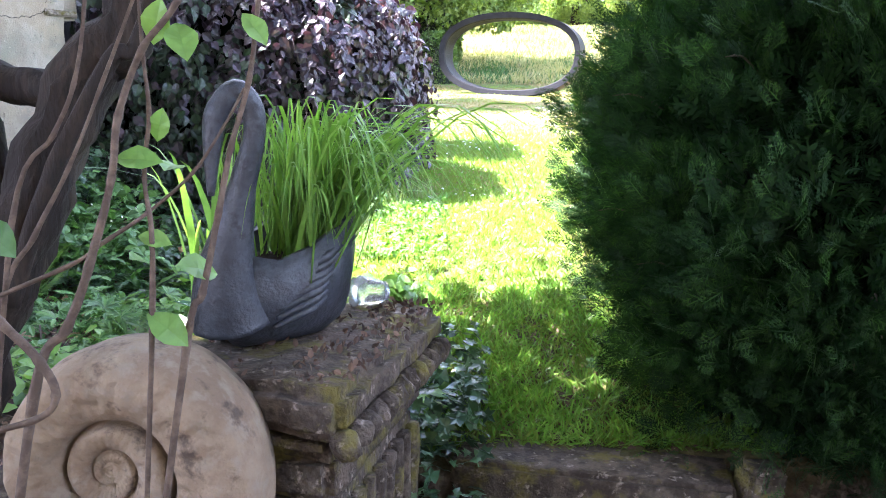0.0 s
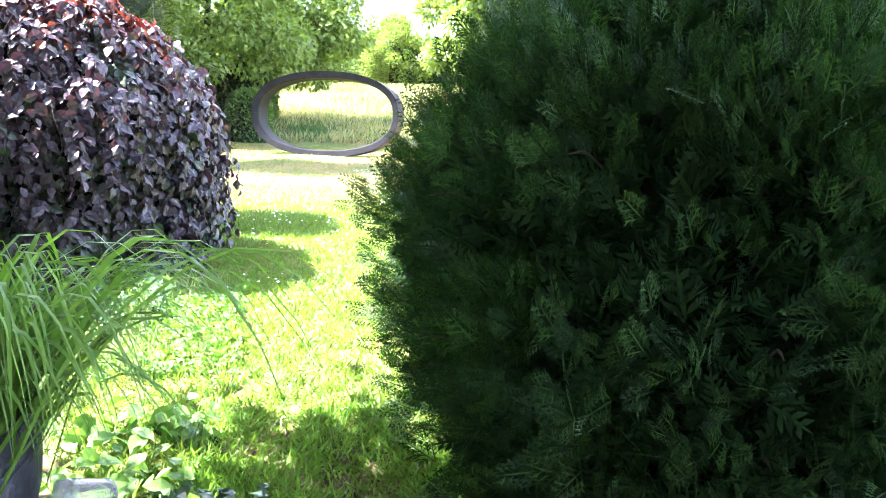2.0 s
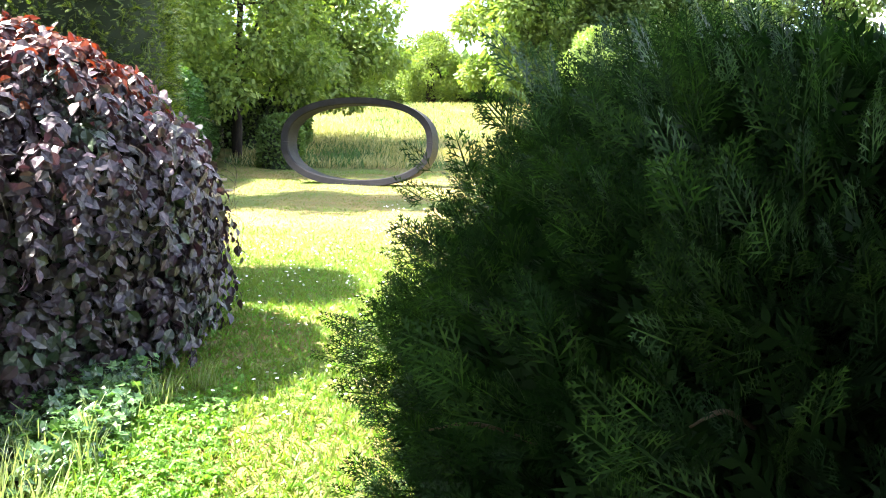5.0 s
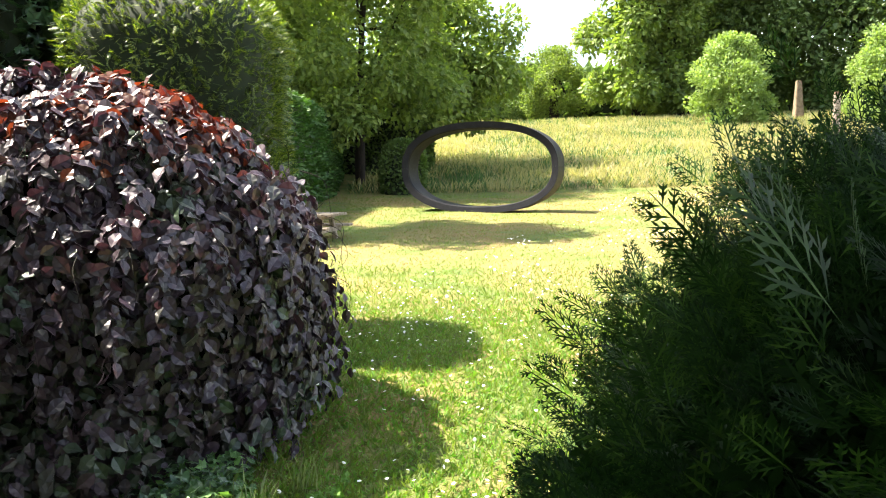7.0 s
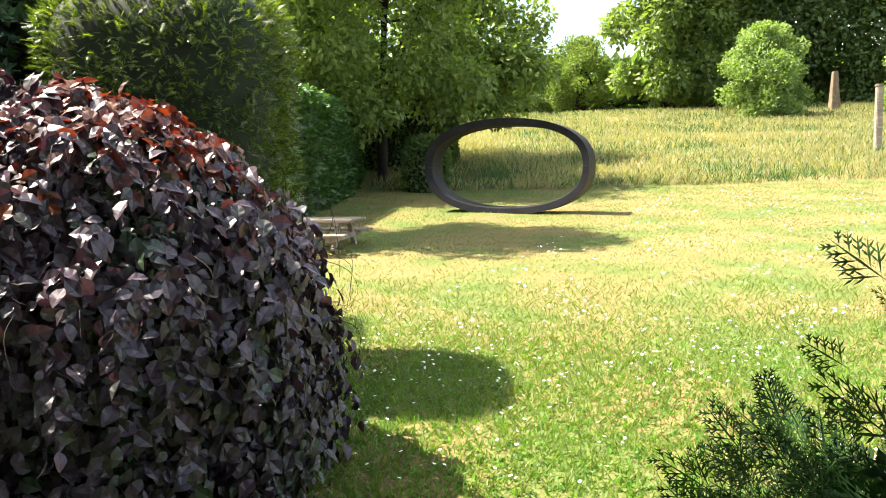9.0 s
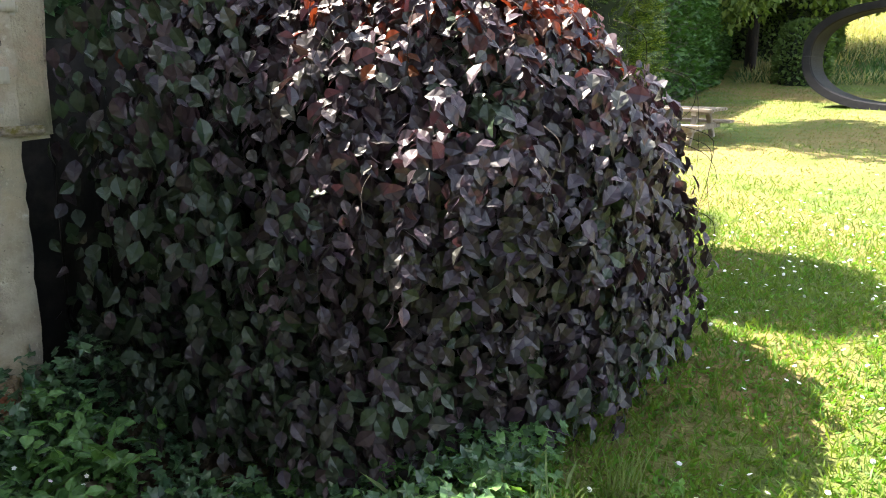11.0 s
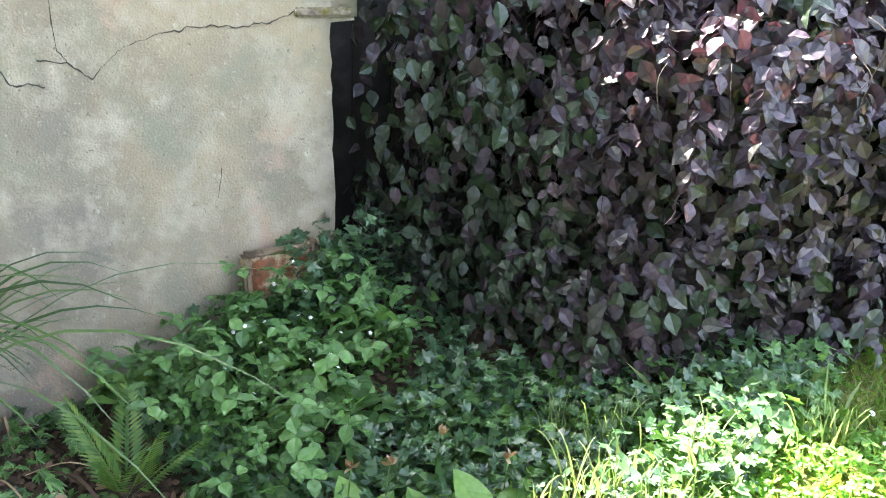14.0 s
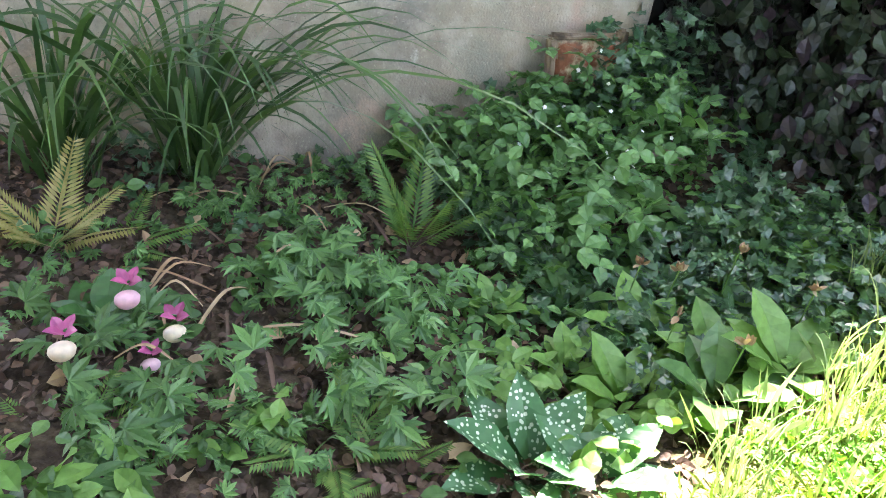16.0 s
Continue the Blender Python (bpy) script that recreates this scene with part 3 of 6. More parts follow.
def beech():
    b = thing("weeping_beech", (-1.15, 5.72, 0.66), "low domed weeping purple beech with dark glossy leaves", "shrub")
    # hanging twigs, each with leaves on both sides
    nt = 3300
    z = np.where(rng.random(nt) < 0.7, rng.uniform(0.72, 2.02, nt), 2.0 + 0.25 * rng.random(nt) ** 0.6)
    a = rng.uniform(0, 2 * math.pi, nt)
    aw = (a + math.pi) % (2 * math.pi) - math.pi
    cave = np.exp(-((aw + 2.35) / 0.42) ** 2) * np.exp(-((z - 1.3) / 0.42) ** 2)
    keep = rng.random(nt) < (0.4 + 0.6 * (np.cos(a - math.radians(-70)) > -0.35)) * (1 - 0.45 * cave)
    z, a, cave = z[keep], a[keep], cave[keep]
    # a fuller hem over the bed
    hem = 260
    z, a, cave = np.concatenate([z, rng.uniform(0.72, 0.95, hem)]), np.concatenate([a, rng.uniform(-2.6, -1.0, hem)]), np.concatenate([cave, np.full(hem, -0.9)])
    nt = len(z)
    lump = np.array([noise.noise(Vector((math.cos(t) * 2.2, math.sin(t) * 2.2, h * 2.2))) + 0.5 * noise.noise(Vector((math.cos(t) * 6, math.sin(t) * 6, h * 5))) for t, h in zip(a, z)])
    deep = rng.random(nt) ** 1.7 * 0.22 + 0.14 * cave
    top = np.clip((z - 1.7) / 0.5, 0, 1)
    R = np.maximum(beech_r(a, z) * (1 + 0.1 * lump) - deep - 0.12, 0.02)
    root = np.stack([BEECH_C[0] + np.cos(a) * R * beech_wide(a), BEECH_C[1] + np.sin(a) * R * 0.98, z - 0.5 * deep * top + 0.03 * lump], 1)
    outw = np.stack([np.cos(a), np.sin(a), 0 * a], 1)
    down = np.array((0, 0, -1.0))
    way = unit(outw * (0.5 + 0.5 * top)[:, None] + down * (0.25 - 0.35 * top)[:, None] + rnd(nt, 0.42))
    length = rng.uniform(0.14, 0.36, nt)
    P, along, face, size, dl, zl, al = [], [], [], [], [], [], []
    for i in range(nt):
        w, o, ln = way[i], outw[i], length[i]
        k = int(4 + 22 * ln)
        for j in range(k):
            f = (j + 0.7) / k
            q = root[i] + w * ln * f * (1 - 0.35 * f) + down * ln * 0.75 * f * f * (1 - 0.4 * top[i])
            tang = unit(w * (1 - 0.7 * f) + down * (0.2 + 1.3 * f) * (1 - 0.4 * top[i]))
            side = np.cross(tang, o + (0, 0, 0.4)) * (1 if j % 2 else -1)
            P.append(q)
            along.append(tang * 0.75 + side * (0.85 if j < k - 1 else 0.0) + down * 0.2 + rng.normal(0, 0.36, 3))
            face.append(o * (1.0 - 0.7 * top[i]) + (0, 0, 0.65 + 0.7 * top[i]) + rng.normal(0, 0.55, 3))
            size.append(rng.uniform(0.042, 0.076) * (0.8 + 0.3 * math.sin(math.pi * f)))
            dl.append(deep[i])
            zl.append(q[2])
            al.append(a[i])
    m = 720
    t = rng.random(m)
    extra = np.stack([-2.13 + 0.75 * t, 4.84 - 0.02 * t + rng.normal(0, 0.06, m), rng.uniform(0.62, 2.25, m)], 1)
    P = np.concatenate([np.array(P), extra])
    along = np.concatenate([np.array(along), np.array((0.2, -0.15, -1.0)) + rnd(m, 0.5)])
    face = np.concatenate([np.array(face), np.array((0.4, -0.9, 0.4)) + rnd(m, 0.45)])
    size = np.concatenate([np.array(size), rng.uniform(0.05, 0.085, m)])
    deep, z, a = np.concatenate([np.array(dl), np.where(rng.random(m) < 0.6, 0.15, 0.02)]), np.concatenate([np.array(zl), extra[:, 2]]), np.concatenate([np.array(al), np.full(m, -2.2)])
    n = len(P)
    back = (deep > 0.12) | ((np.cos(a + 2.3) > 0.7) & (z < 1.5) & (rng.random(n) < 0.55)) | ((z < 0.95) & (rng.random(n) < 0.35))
    red = (~back) & (rng.random(n) < np.clip((z - 1.78) / 0.34, 0, 1) * np.clip(0.5 + 0.65 * np.cos(a - 0.2), 0.12, 1))
    rest = np.where(~red & ~back)[0]
    # the leaves on the side that the path passes are parts of their own
    near = rest[(P[rest, 0] > -1.25) & (P[rest, 0] < -0.5) & (P[rest, 1] < 5.2) & (z[rest] > 1.0) & (z[rest] < 1.75)][:290]
    single = [cloud("leaf", L_BEECH, np.zeros((1, 3)), [(0, 1, 0)], [(0, 0, 1)], 1.0, M_BEECH)]
    for i in near:
        y = Vector(along[i]).normalized()
        x = y.cross(Vector(face[i])).normalized()
        zz = x.cross(y)
        ob = new("leaf", single[0])
        ob.parent = b
        m = Matrix((x, y, zz)).transposed().to_4x4()
        ob.matrix_local = Matrix.Translation(Vector(P[i]) - b.location) @ m @ Matrix.Scale(size[i], 4)
    far = np.setdiff1d(rest, near)
    part("foliage", cloud("foliage", L_BEECH, P[far], along[far], face[far], size[far], M_BEECH), b, "dark purple drooping leaves", "stuff")
    part("young_foliage", cloud("young_foliage", L_BEECH, P[red], along[red], face[red], size[red] * 0.9, M_BEECH_RED), b, "coppery red young leaves", "stuff")
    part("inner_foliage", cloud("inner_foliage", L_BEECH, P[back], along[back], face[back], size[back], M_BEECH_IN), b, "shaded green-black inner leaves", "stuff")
    # a near-black shell stands for the shade inside the crown
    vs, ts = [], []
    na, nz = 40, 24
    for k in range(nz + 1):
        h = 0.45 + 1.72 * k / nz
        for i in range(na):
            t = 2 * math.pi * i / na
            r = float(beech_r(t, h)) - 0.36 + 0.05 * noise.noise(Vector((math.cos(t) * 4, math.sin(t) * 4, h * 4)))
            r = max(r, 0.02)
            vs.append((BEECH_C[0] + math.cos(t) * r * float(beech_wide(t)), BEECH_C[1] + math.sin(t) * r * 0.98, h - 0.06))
    for k in range(nz):
        for i in range(na):
            a0, a1 = k * na + i, k * na + (i + 1) % na
            ts += [(a0, a1, a1 + na), (a0, a1 + na, a0 + na)]
    part("heart", mesh_np("heart", vs, ts, M_SHADE_BLACK, True), b, "near-black shell for the shade inside the crown")
    for k in range(26):
        t = rng.uniform(-2.2, 0.6)
        h = rng.uniform(1.2, 2.1)
        r = float(beech_radius(h))
        c = Vector((BEECH_C[0] + math.cos(t) * r * 1.05, BEECH_C[1] + math.sin(t) * r, h))
        o = Vector((math.cos(t), math.sin(t), 0))
        ln = rng.uniform(0.15, 0.32)
        pts = bent([c - o * 0.08 + Vector((0, 0, 0.05)), c + o * 0.03, c + o * 0.035 + Vector((rng.normal(0, 0.03), rng.normal(0, 0.03), -ln * 0.5)), c + o * 0.02 + Vector((rng.normal(0, 0.05), 0, -ln))], 4)
        part("twig", tube("twig", pts, [0.0015 * (1 - 0.6 * i / len(pts)) for i in range(len(pts))], M_BARK, 5), b, "thin hanging twig")


beech()


# ---- thuja bush ----
TH_C = np.array((1.26, 2.62))


def th_radius(z):
    return np.interp(z, [0.2, 0.35, 0.5, 0.75, 1.0, 1.2, 1.4, 1.53, 1.65, 1.75, 1.82, 1.86], [0.54, 0.62, 0.69, 0.79, 0.86, 0.84, 0.75, 0.66, 0.55, 0.42, 0.26, 0.05])


def th_deep(a):
    """Longer along the path, and fuller at the corners."""
    c, s = np.cos(a), np.sin(a)
    k = 1 / (np.abs(c) ** 2.5 + np.abs(s) ** 2.5) ** (1 / 2.5)
    return np.where(s > 0, 1.75, 1.2) * k


def th_lean(P):
    """The far shoulder draws back from the path, and the top rises along it."""
    y = P[:, 1]
    P[:, 0] += 0.14 * np.clip((P[:, 2] - 1.2) / 0.5, 0, 1) * np.clip((y - 2.62) / 0.8, 0, 1)
    P[:, 2] *= 1 + 0.09 * (y - 2.85)
    return P


def thuja():
    b = thing("thuja_bush", (1.26, 2.55, 0.3), "rounded dark green thuja bush with flat scaly sprays", "shrub")
    # billowing clumps, each a fan of flat sprays
    nc, per = 640, 26
    zc = np.where(rng.random(nc) < 0.8, rng.uniform(0.25, 1.65, nc), rng.uniform(1.55, 1.82, nc))
    ac = rng.uniform(0, 2 * math.pi, nc)
    keep = rng.random(nc) < np.where(np.cos(ac - math.radians(215)) > -0.35, 1.0, 0.4)
    zc, ac = zc[keep], ac[keep]
    nc = len(zc)
    lump = np.array([noise.noise(Vector((math.cos(t) * 2.6, math.sin(t) * 2.6, h * 2.4))) for t, h in zip(ac, zc)])
    R = np.maximum(th_radius(zc) + 0.07 * lump + rng.normal(-0.02, 0.055, nc), 0.03)
    rx = np.where(np.cos(ac) < 0, 1.0, 1.15)
    C = np.stack([TH_C[0] + np.cos(ac) * R * rx, TH_C[1] + np.sin(ac) * R * th_deep(ac), zc], 1)
    top = np.clip((zc - 1.3) / 0.5, 0, 1)
    N = unit(np.stack([np.cos(ac), np.sin(ac), 0.15 + 1.3 * top], 1))
    i = np.repeat(np.arange(nc), per)
    n = len(i)
    off = rnd(n, 0.05)
    deep = rng.random(n) ** 1.4 * 0.13
    P = C[i] + off - N[i] * deep[:, None]
    P = th_lean(P)
    a = ac[i]
    along = N[i] * 0.75 + np.array((0, 0, 0.42)) + unit(off) * 0.55 + rnd(n, 0.22)
    face = np.cross(N[i], np.array((0, 0, 1.0))) * rng.choice((-1, 1), n)[:, None] + np.array((0, 0, 0.45)) + rnd(n, 0.4)
    size = rng.uniform(0.055, 0.1, n) * np.where(deep < 0.03, 1.12, 1.0)
    # long leading shoots that break the outline
    k = rng.choice(n, 420, replace=False)
    size[k] *= 1.35
    deep[k] = 0.0
    ok = (P[:, 0] > 0.46) | (P[:, 1] > 2.95)
    P, along, face, size, a = P[ok], along[ok], face[ok], size[ok], a[ok]
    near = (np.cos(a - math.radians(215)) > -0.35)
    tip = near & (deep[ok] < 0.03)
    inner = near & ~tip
    # a lighter green paints the light edges onto the outermost sprays
    part("outer_foliage", cloud("outer_foliage", S_THUJA, P[tip], along[tip], face[tip], size[tip], M_THUJA_LIT), b, "lighter green outer sprays", "stuff")
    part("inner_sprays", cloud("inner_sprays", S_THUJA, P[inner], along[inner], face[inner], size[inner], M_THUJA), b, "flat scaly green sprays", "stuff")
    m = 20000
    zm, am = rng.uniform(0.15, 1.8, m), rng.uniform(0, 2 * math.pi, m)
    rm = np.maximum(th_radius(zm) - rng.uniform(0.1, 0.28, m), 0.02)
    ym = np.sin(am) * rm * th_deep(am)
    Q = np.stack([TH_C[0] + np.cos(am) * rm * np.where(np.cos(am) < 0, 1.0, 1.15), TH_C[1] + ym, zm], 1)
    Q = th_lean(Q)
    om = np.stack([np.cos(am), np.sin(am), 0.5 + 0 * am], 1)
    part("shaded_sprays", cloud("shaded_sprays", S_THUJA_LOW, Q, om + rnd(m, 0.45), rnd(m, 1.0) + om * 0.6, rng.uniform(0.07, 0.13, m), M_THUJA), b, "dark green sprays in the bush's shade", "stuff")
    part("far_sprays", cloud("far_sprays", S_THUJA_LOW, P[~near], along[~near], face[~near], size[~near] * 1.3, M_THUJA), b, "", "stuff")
    # a near-black shell paints the dark gaps behind the sprays
    vs, ts = [], []
    na, nz = 48, 26
    for k in range(nz + 1):
        h = 0.2 + 1.5 * k / nz
        for i in range(na):
            t = 2 * math.pi * i / na
            r = float(th_radius(h)) - 0.3 + 0.06 * noise.noise(Vector((math.cos(t) * 2.6, math.sin(t) * 2.6, h * 2.4)))
            r = max(r, 0.02)
            vs.append((TH_C[0] + math.cos(t) * r * (1.0 if math.cos(t) < 0 else 1.15), TH_C[1] + math.sin(t) * r * float(th_deep(t)), h))
    for k in range(nz):
        for i in range(na):
            a0, a1 = k * na + i, k * na + (i + 1) % na
            ts += [(a0, a1, a1 + na), (a0, a1 + na, a0 + na)]
    part("heart", mesh_np("heart", th_lean(np.array(vs)), ts, M_SHADE_BLACK, True), b, "near-black shell for the shade inside the crown")
    for k in range(10):
        t, h = rng.uniform(3.0, 4.6), rng.uniform(0.4, 1.5)
        r = float(th_radius(h))
        o = Vector((math.cos(t), math.sin(t), 0.2))
        c = Vector((TH_C[0] + math.cos(t) * r, TH_C[1] + math.sin(t) * r * 1.12, h))
        part("bare_twig", tube("bare_twig", bent([c - o * 0.12, c - o * 0.03 + Vector((0, 0, 0.02)), c + o * 0.05 + Vector((0.01, 0.02, 0))], 5), [0.003] * 8 + [0.0015] * 3, M_TWIG, 5), b, "bare grey-brown twig")


thuja()


# ---- clipped yew and hedge ----
def clipped(name, label, cx, cy, rx, ry, z0, z1, n, mat, shade_mat, shape, size, cat, roundness=0.35):
    b = thing(name, (cx, cy, z0), label, cat)
    z = z0 + (z1 - z0) * rng.random(n) ** 0.8
    a = rng.uniform(0, 2 * math.pi, n)
    f = np.clip((z - (z1 - roundness)) / roundness, 0, 1)
    prof = np.sqrt(np.maximum(1 - f ** 2, 0.02))
    deep = rng.random(n) ** 1.7 * 0.1
    c, s = np.cos(a), np.sin(a)
    sq = 1 / np.maximum(np.abs(c) ** 3.5 + np.abs(s) ** 3.5, 1e-6) ** (1 / 3.5)
    lump = np.array([noise.noise(Vector((p * 3, q * 3, h * 3))) for p, q, h in zip(c, s, z)])
    rr = prof * sq + 0.05 * lump
    P = np.stack([cx + c * (rx * rr - deep), cy + s * (ry * rr - deep), z], 1)
    outw = np.stack([c, s, f], 1)
    along = outw + np.array((0, 0, 0.25)) + rnd(n, 0.6)
    face = np.array((0, 0, 1.0)) + outw * 0.5 + rnd(n, 0.6)
    part("foliage", cloud("foliage", shape, P, along, face, rng.uniform(0.7, 1.3, n) * size, mat), b, "", "stuff")
    # a plain dark shell stands in for shade between the leaves
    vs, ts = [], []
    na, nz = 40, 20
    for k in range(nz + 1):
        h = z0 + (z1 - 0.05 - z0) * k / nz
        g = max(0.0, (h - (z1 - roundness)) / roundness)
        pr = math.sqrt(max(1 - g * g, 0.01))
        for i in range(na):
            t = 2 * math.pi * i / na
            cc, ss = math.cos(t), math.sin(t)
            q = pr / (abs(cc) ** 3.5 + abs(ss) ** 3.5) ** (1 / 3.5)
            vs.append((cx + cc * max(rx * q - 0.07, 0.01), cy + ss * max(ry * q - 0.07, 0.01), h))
    for k in range(nz):
        for i in range(na):
            a0, a1 = k * na + i, k * na + (i + 1) % na
            ts += [(a0, a1, a1 + na), (a0, a1 + na, a0 + na)]
    part("heart", mesh_np("heart", vs, ts, shade_mat, True), b, "dark green shell for the shade inside the foliage")
    return b


clipped("clipped_yew", "tall clipped yew with rounded top and yellow-green tips", -1.22, 7.2, 0.63, 0.55, 0.75, 3.05, 14000, M_YEW, M_SHADE_GREEN, S_YEW, 0.075, "shrub", 0.4)
clipped("yew_hedge", "long clipped dark green hedge beside the lawn", -3.45, 19.6, 1.6, 6.0, 1.25, 3.5, 26000, M_HEDGE, M_SHADE_GREEN, L_SIMPLE, 0.1, "hedge", 0.25)
clipped("dark_shrub", "dark clipped shrub behind the oval sculpture", -0.25, 21.0, 0.5, 0.5, 1.5, 2.75, 3500, M_TREE_DARK, M_SHADE_GREEN, L_SIMPLE, 0.09, "shrub", 0.5)


clipped("dark_shrub", "dark leafy shrub in the shade behind the trunk", -0.9, 25.0, 1.3, 0.9, 1.9, 4.2, 6500, M_TREE_DARK, M_SHADE_GREEN, L_SIMPLE, 0.13, "shrub", 0.8)
# hidden mass added to keep the sun off the beech's wall side
clipped("ivy_mass", "added ivy mass, hidden behind the wall, that shades the beech", -3.3, 5.5, 0.6, 0.75, 0.6, 4.5, 7000, M_IVY, M_SHADE_GREEN, L_IVY, 0.09, "climber", 0.6)
clipped("ivy_mass", "dark glossy ivy growing behind the owl post", -3.2, 7.3, 1.2, 0.5, 0.75, 3.6, 8000, M_IVY, M_SHADE_GREEN, L_IVY, 0.09, "climber", 0.5)


# ---- trees ----
def tree(name, label, base, height, spread, crown0, n, leaf, mat, lean=(0, 0), trunk=0.14, clumps=26, group="", seed=1, squash=1.0, droop=-0.25):
    r = np.random.default_rng(seed)
    bx, by = base
    bz = float(gz(bx, by))
    b = thing(name, (bx, by, bz), label, "tree", group)
    topv = Vector((bx + lean[0], by + lean[1], bz + height * 0.8))
    mid = Vector((bx + lean[0] * 0.3, by + lean[1] * 0.3, bz + height * 0.35))
    line = bent([(bx, by, bz - 0.1), mid, topv], 8)
    part("trunk", tube("trunk", line, [trunk * (1.25 - 1.0 * i / len(line)) for i in range(len(line))], M_BARK, 9, 0.2), b)
    cs = []
    for k in range(clumps):
        u = r.uniform(0, 2 * math.pi)
        f = r.random()
        h = crown0 + (height - crown0) * f
        ring = math.sqrt(max(0.05, 1 - (2 * f - 0.75) ** 2 / 1.6))
        d = spread * ring * math.sqrt(r.random()) * 0.95
        cs.append((bx + lean[0] * f + math.cos(u) * d, by + lean[1] * f + math.sin(u) * d * squash, bz + h, spread * r.uniform(0.26, 0.44)))
    for k, c in enumerate(cs[:9]):
        st = line[int(len(line) * r.uniform(0.4, 0.9))]
        pts = bent([st, st.lerp(Vector(c[:3]), 0.5) + Vector((0, 0, 0.12)), Vector(c[:3])], 5)
        part("limb", tube("limb", pts, [trunk * 0.4 * (1 - 0.8 * i / len(pts)) for i in range(len(pts))], M_BARK, 6), b)
    cs = np.array(cs)
    pick = r.integers(0, len(cs), n)
    d = unit(r.normal(0, 1, (n, 3))) * (r.random(n) ** 0.4)[:, None]
    P = cs[pick, :3] + d * cs[pick, 3:4] * np.array((1, 1, 0.78))
    P[:, 2] -= 0.12 * cs[pick, 3] * r.random(n)
    along = d * 0.8 + np.array((0, 0, droop)) + r.normal(0, 0.5, (n, 3))
    face = d + np.array((0, 0, 0.9)) + r.normal(0, 0.45, (n, 3))
    part("crown", cloud("crown", L_TWO, P, along, face, leaf * r.uniform(0.7, 1.3, n), mat), b, "", "stuff")
    return b


tree("alder_tree", "leafy tree with a thin pale trunk beside the hedge", (-1.35, 22.3), 7.0, 2.6, 1.2, 17000, 0.16, M_TREE, (0.2, 0), 0.11, 40, seed=3)
tree("alder_tree", "tall leafy tree behind the clipped hedge", (-4.4, 21.0), 9.5, 3.2, 1.8, 20000, 0.17, M_TREE, (0.4, 0), 0.16, 40, seed=4)
tree("apple_tree", "bright green spreading tree over the meadow edge", (0.3, 26.0), 4.9, 2.5, 1.3, 15000, 0.17, M_TREE, (0.6, 0), 0.13, 36, seed=5)
tree("hazel_tree", "leafy hazel behind the clipped yew", (-3.3, 13.6), 7.2, 1.75, 3.0, 15000, 0.12, M_TREE, (0.2, 0), 0.12, 34, seed=6)
tree("bright_bush", "yellow-green leafy bush beside the yew", (-2.75, 8.6), 3.3, 0.8, 0.7, 5000, 0.1, M_WILLOW, (0, 0), 0.05, 18, seed=16)
far_trees = [
    ("oak_tree", "broad green oak at the meadow's top", (11.2, 45.0), 13.0, 3.1, 0.8, 0.3, M_TREE, 11),
    ("oak_tree", "tall dark oak with a thick trunk above the meadow", (14.0, 46.5), 15.0, 3.6, 1.2, 0.4, M_TREE, 12),
    ("oak_tree", "dark leafy tree at the meadow's far edge", (18.5, 50.0), 11.0, 4.2, 0.8, 0.3, M_TREE_DARK, 13),
    ("ash_tree", "far dark green tree below the sky", (5.2, 56.0), 4.0, 2.0, 0.5, 0.3, M_TREE_DARK, 14),
    ("ash_tree", "far green tree above the meadow", (8.2, 54.0), 4.4, 2.0, 0.5, 0.3, M_TREE, 15),
    ("oak_tree", "dark leafy tree beyond the meadow", (24.0, 48.0), 13.0, 4.6, 0.8, 0.3, M_TREE_DARK, 17),
    ("oak_tree", "leafy tree far along the meadow's edge", (31.0, 46.0), 12.0, 4.6, 0.6, 0.3, M_TREE_DARK, 18),
    ("ash_tree", "far green tree behind the orchard", (0.5, 58.0), 5.5, 3.2, 0.5, 0.3, M_TREE, 19),
    ("ash_tree", "far green tree behind the hedge", (-6.5, 40.0), 11.0, 4.2, 0.5, 0.3, M_TREE_DARK, 20),
    ("willow_shrub", "pale green bushy willow on the meadow", (13.3, 37.5), 3.6, 1.6, 0.15, 0.05, M_WILLOW, 21),
    ("willow_shrub", "pale yellow-green willow at the meadow's edge", (19.2, 36.0), 3.6, 1.6, 0.15, 0.05, M_WILLOW, 22),
]
for nm, lab, bs, h, sp, c0, tk, mt, sd in far_trees:
    big = h > 5
    tree(nm, lab, bs, h, sp, c0, 27000 if big else 20000, 0.3 if big else 0.13, mt, (0, 0), tk, 75 if big else 70, seed=sd, droop=-0.2 if big else 0.5)


clipped("far_woods", "far green woods along the meadow's top", 12.0, 63.0, 55.0, 3.0, 5.0, 9.6, 16000, M_TREE_DARK, M_SHADE_GREEN, L_TWO, 0.9, "woods", 3.0)


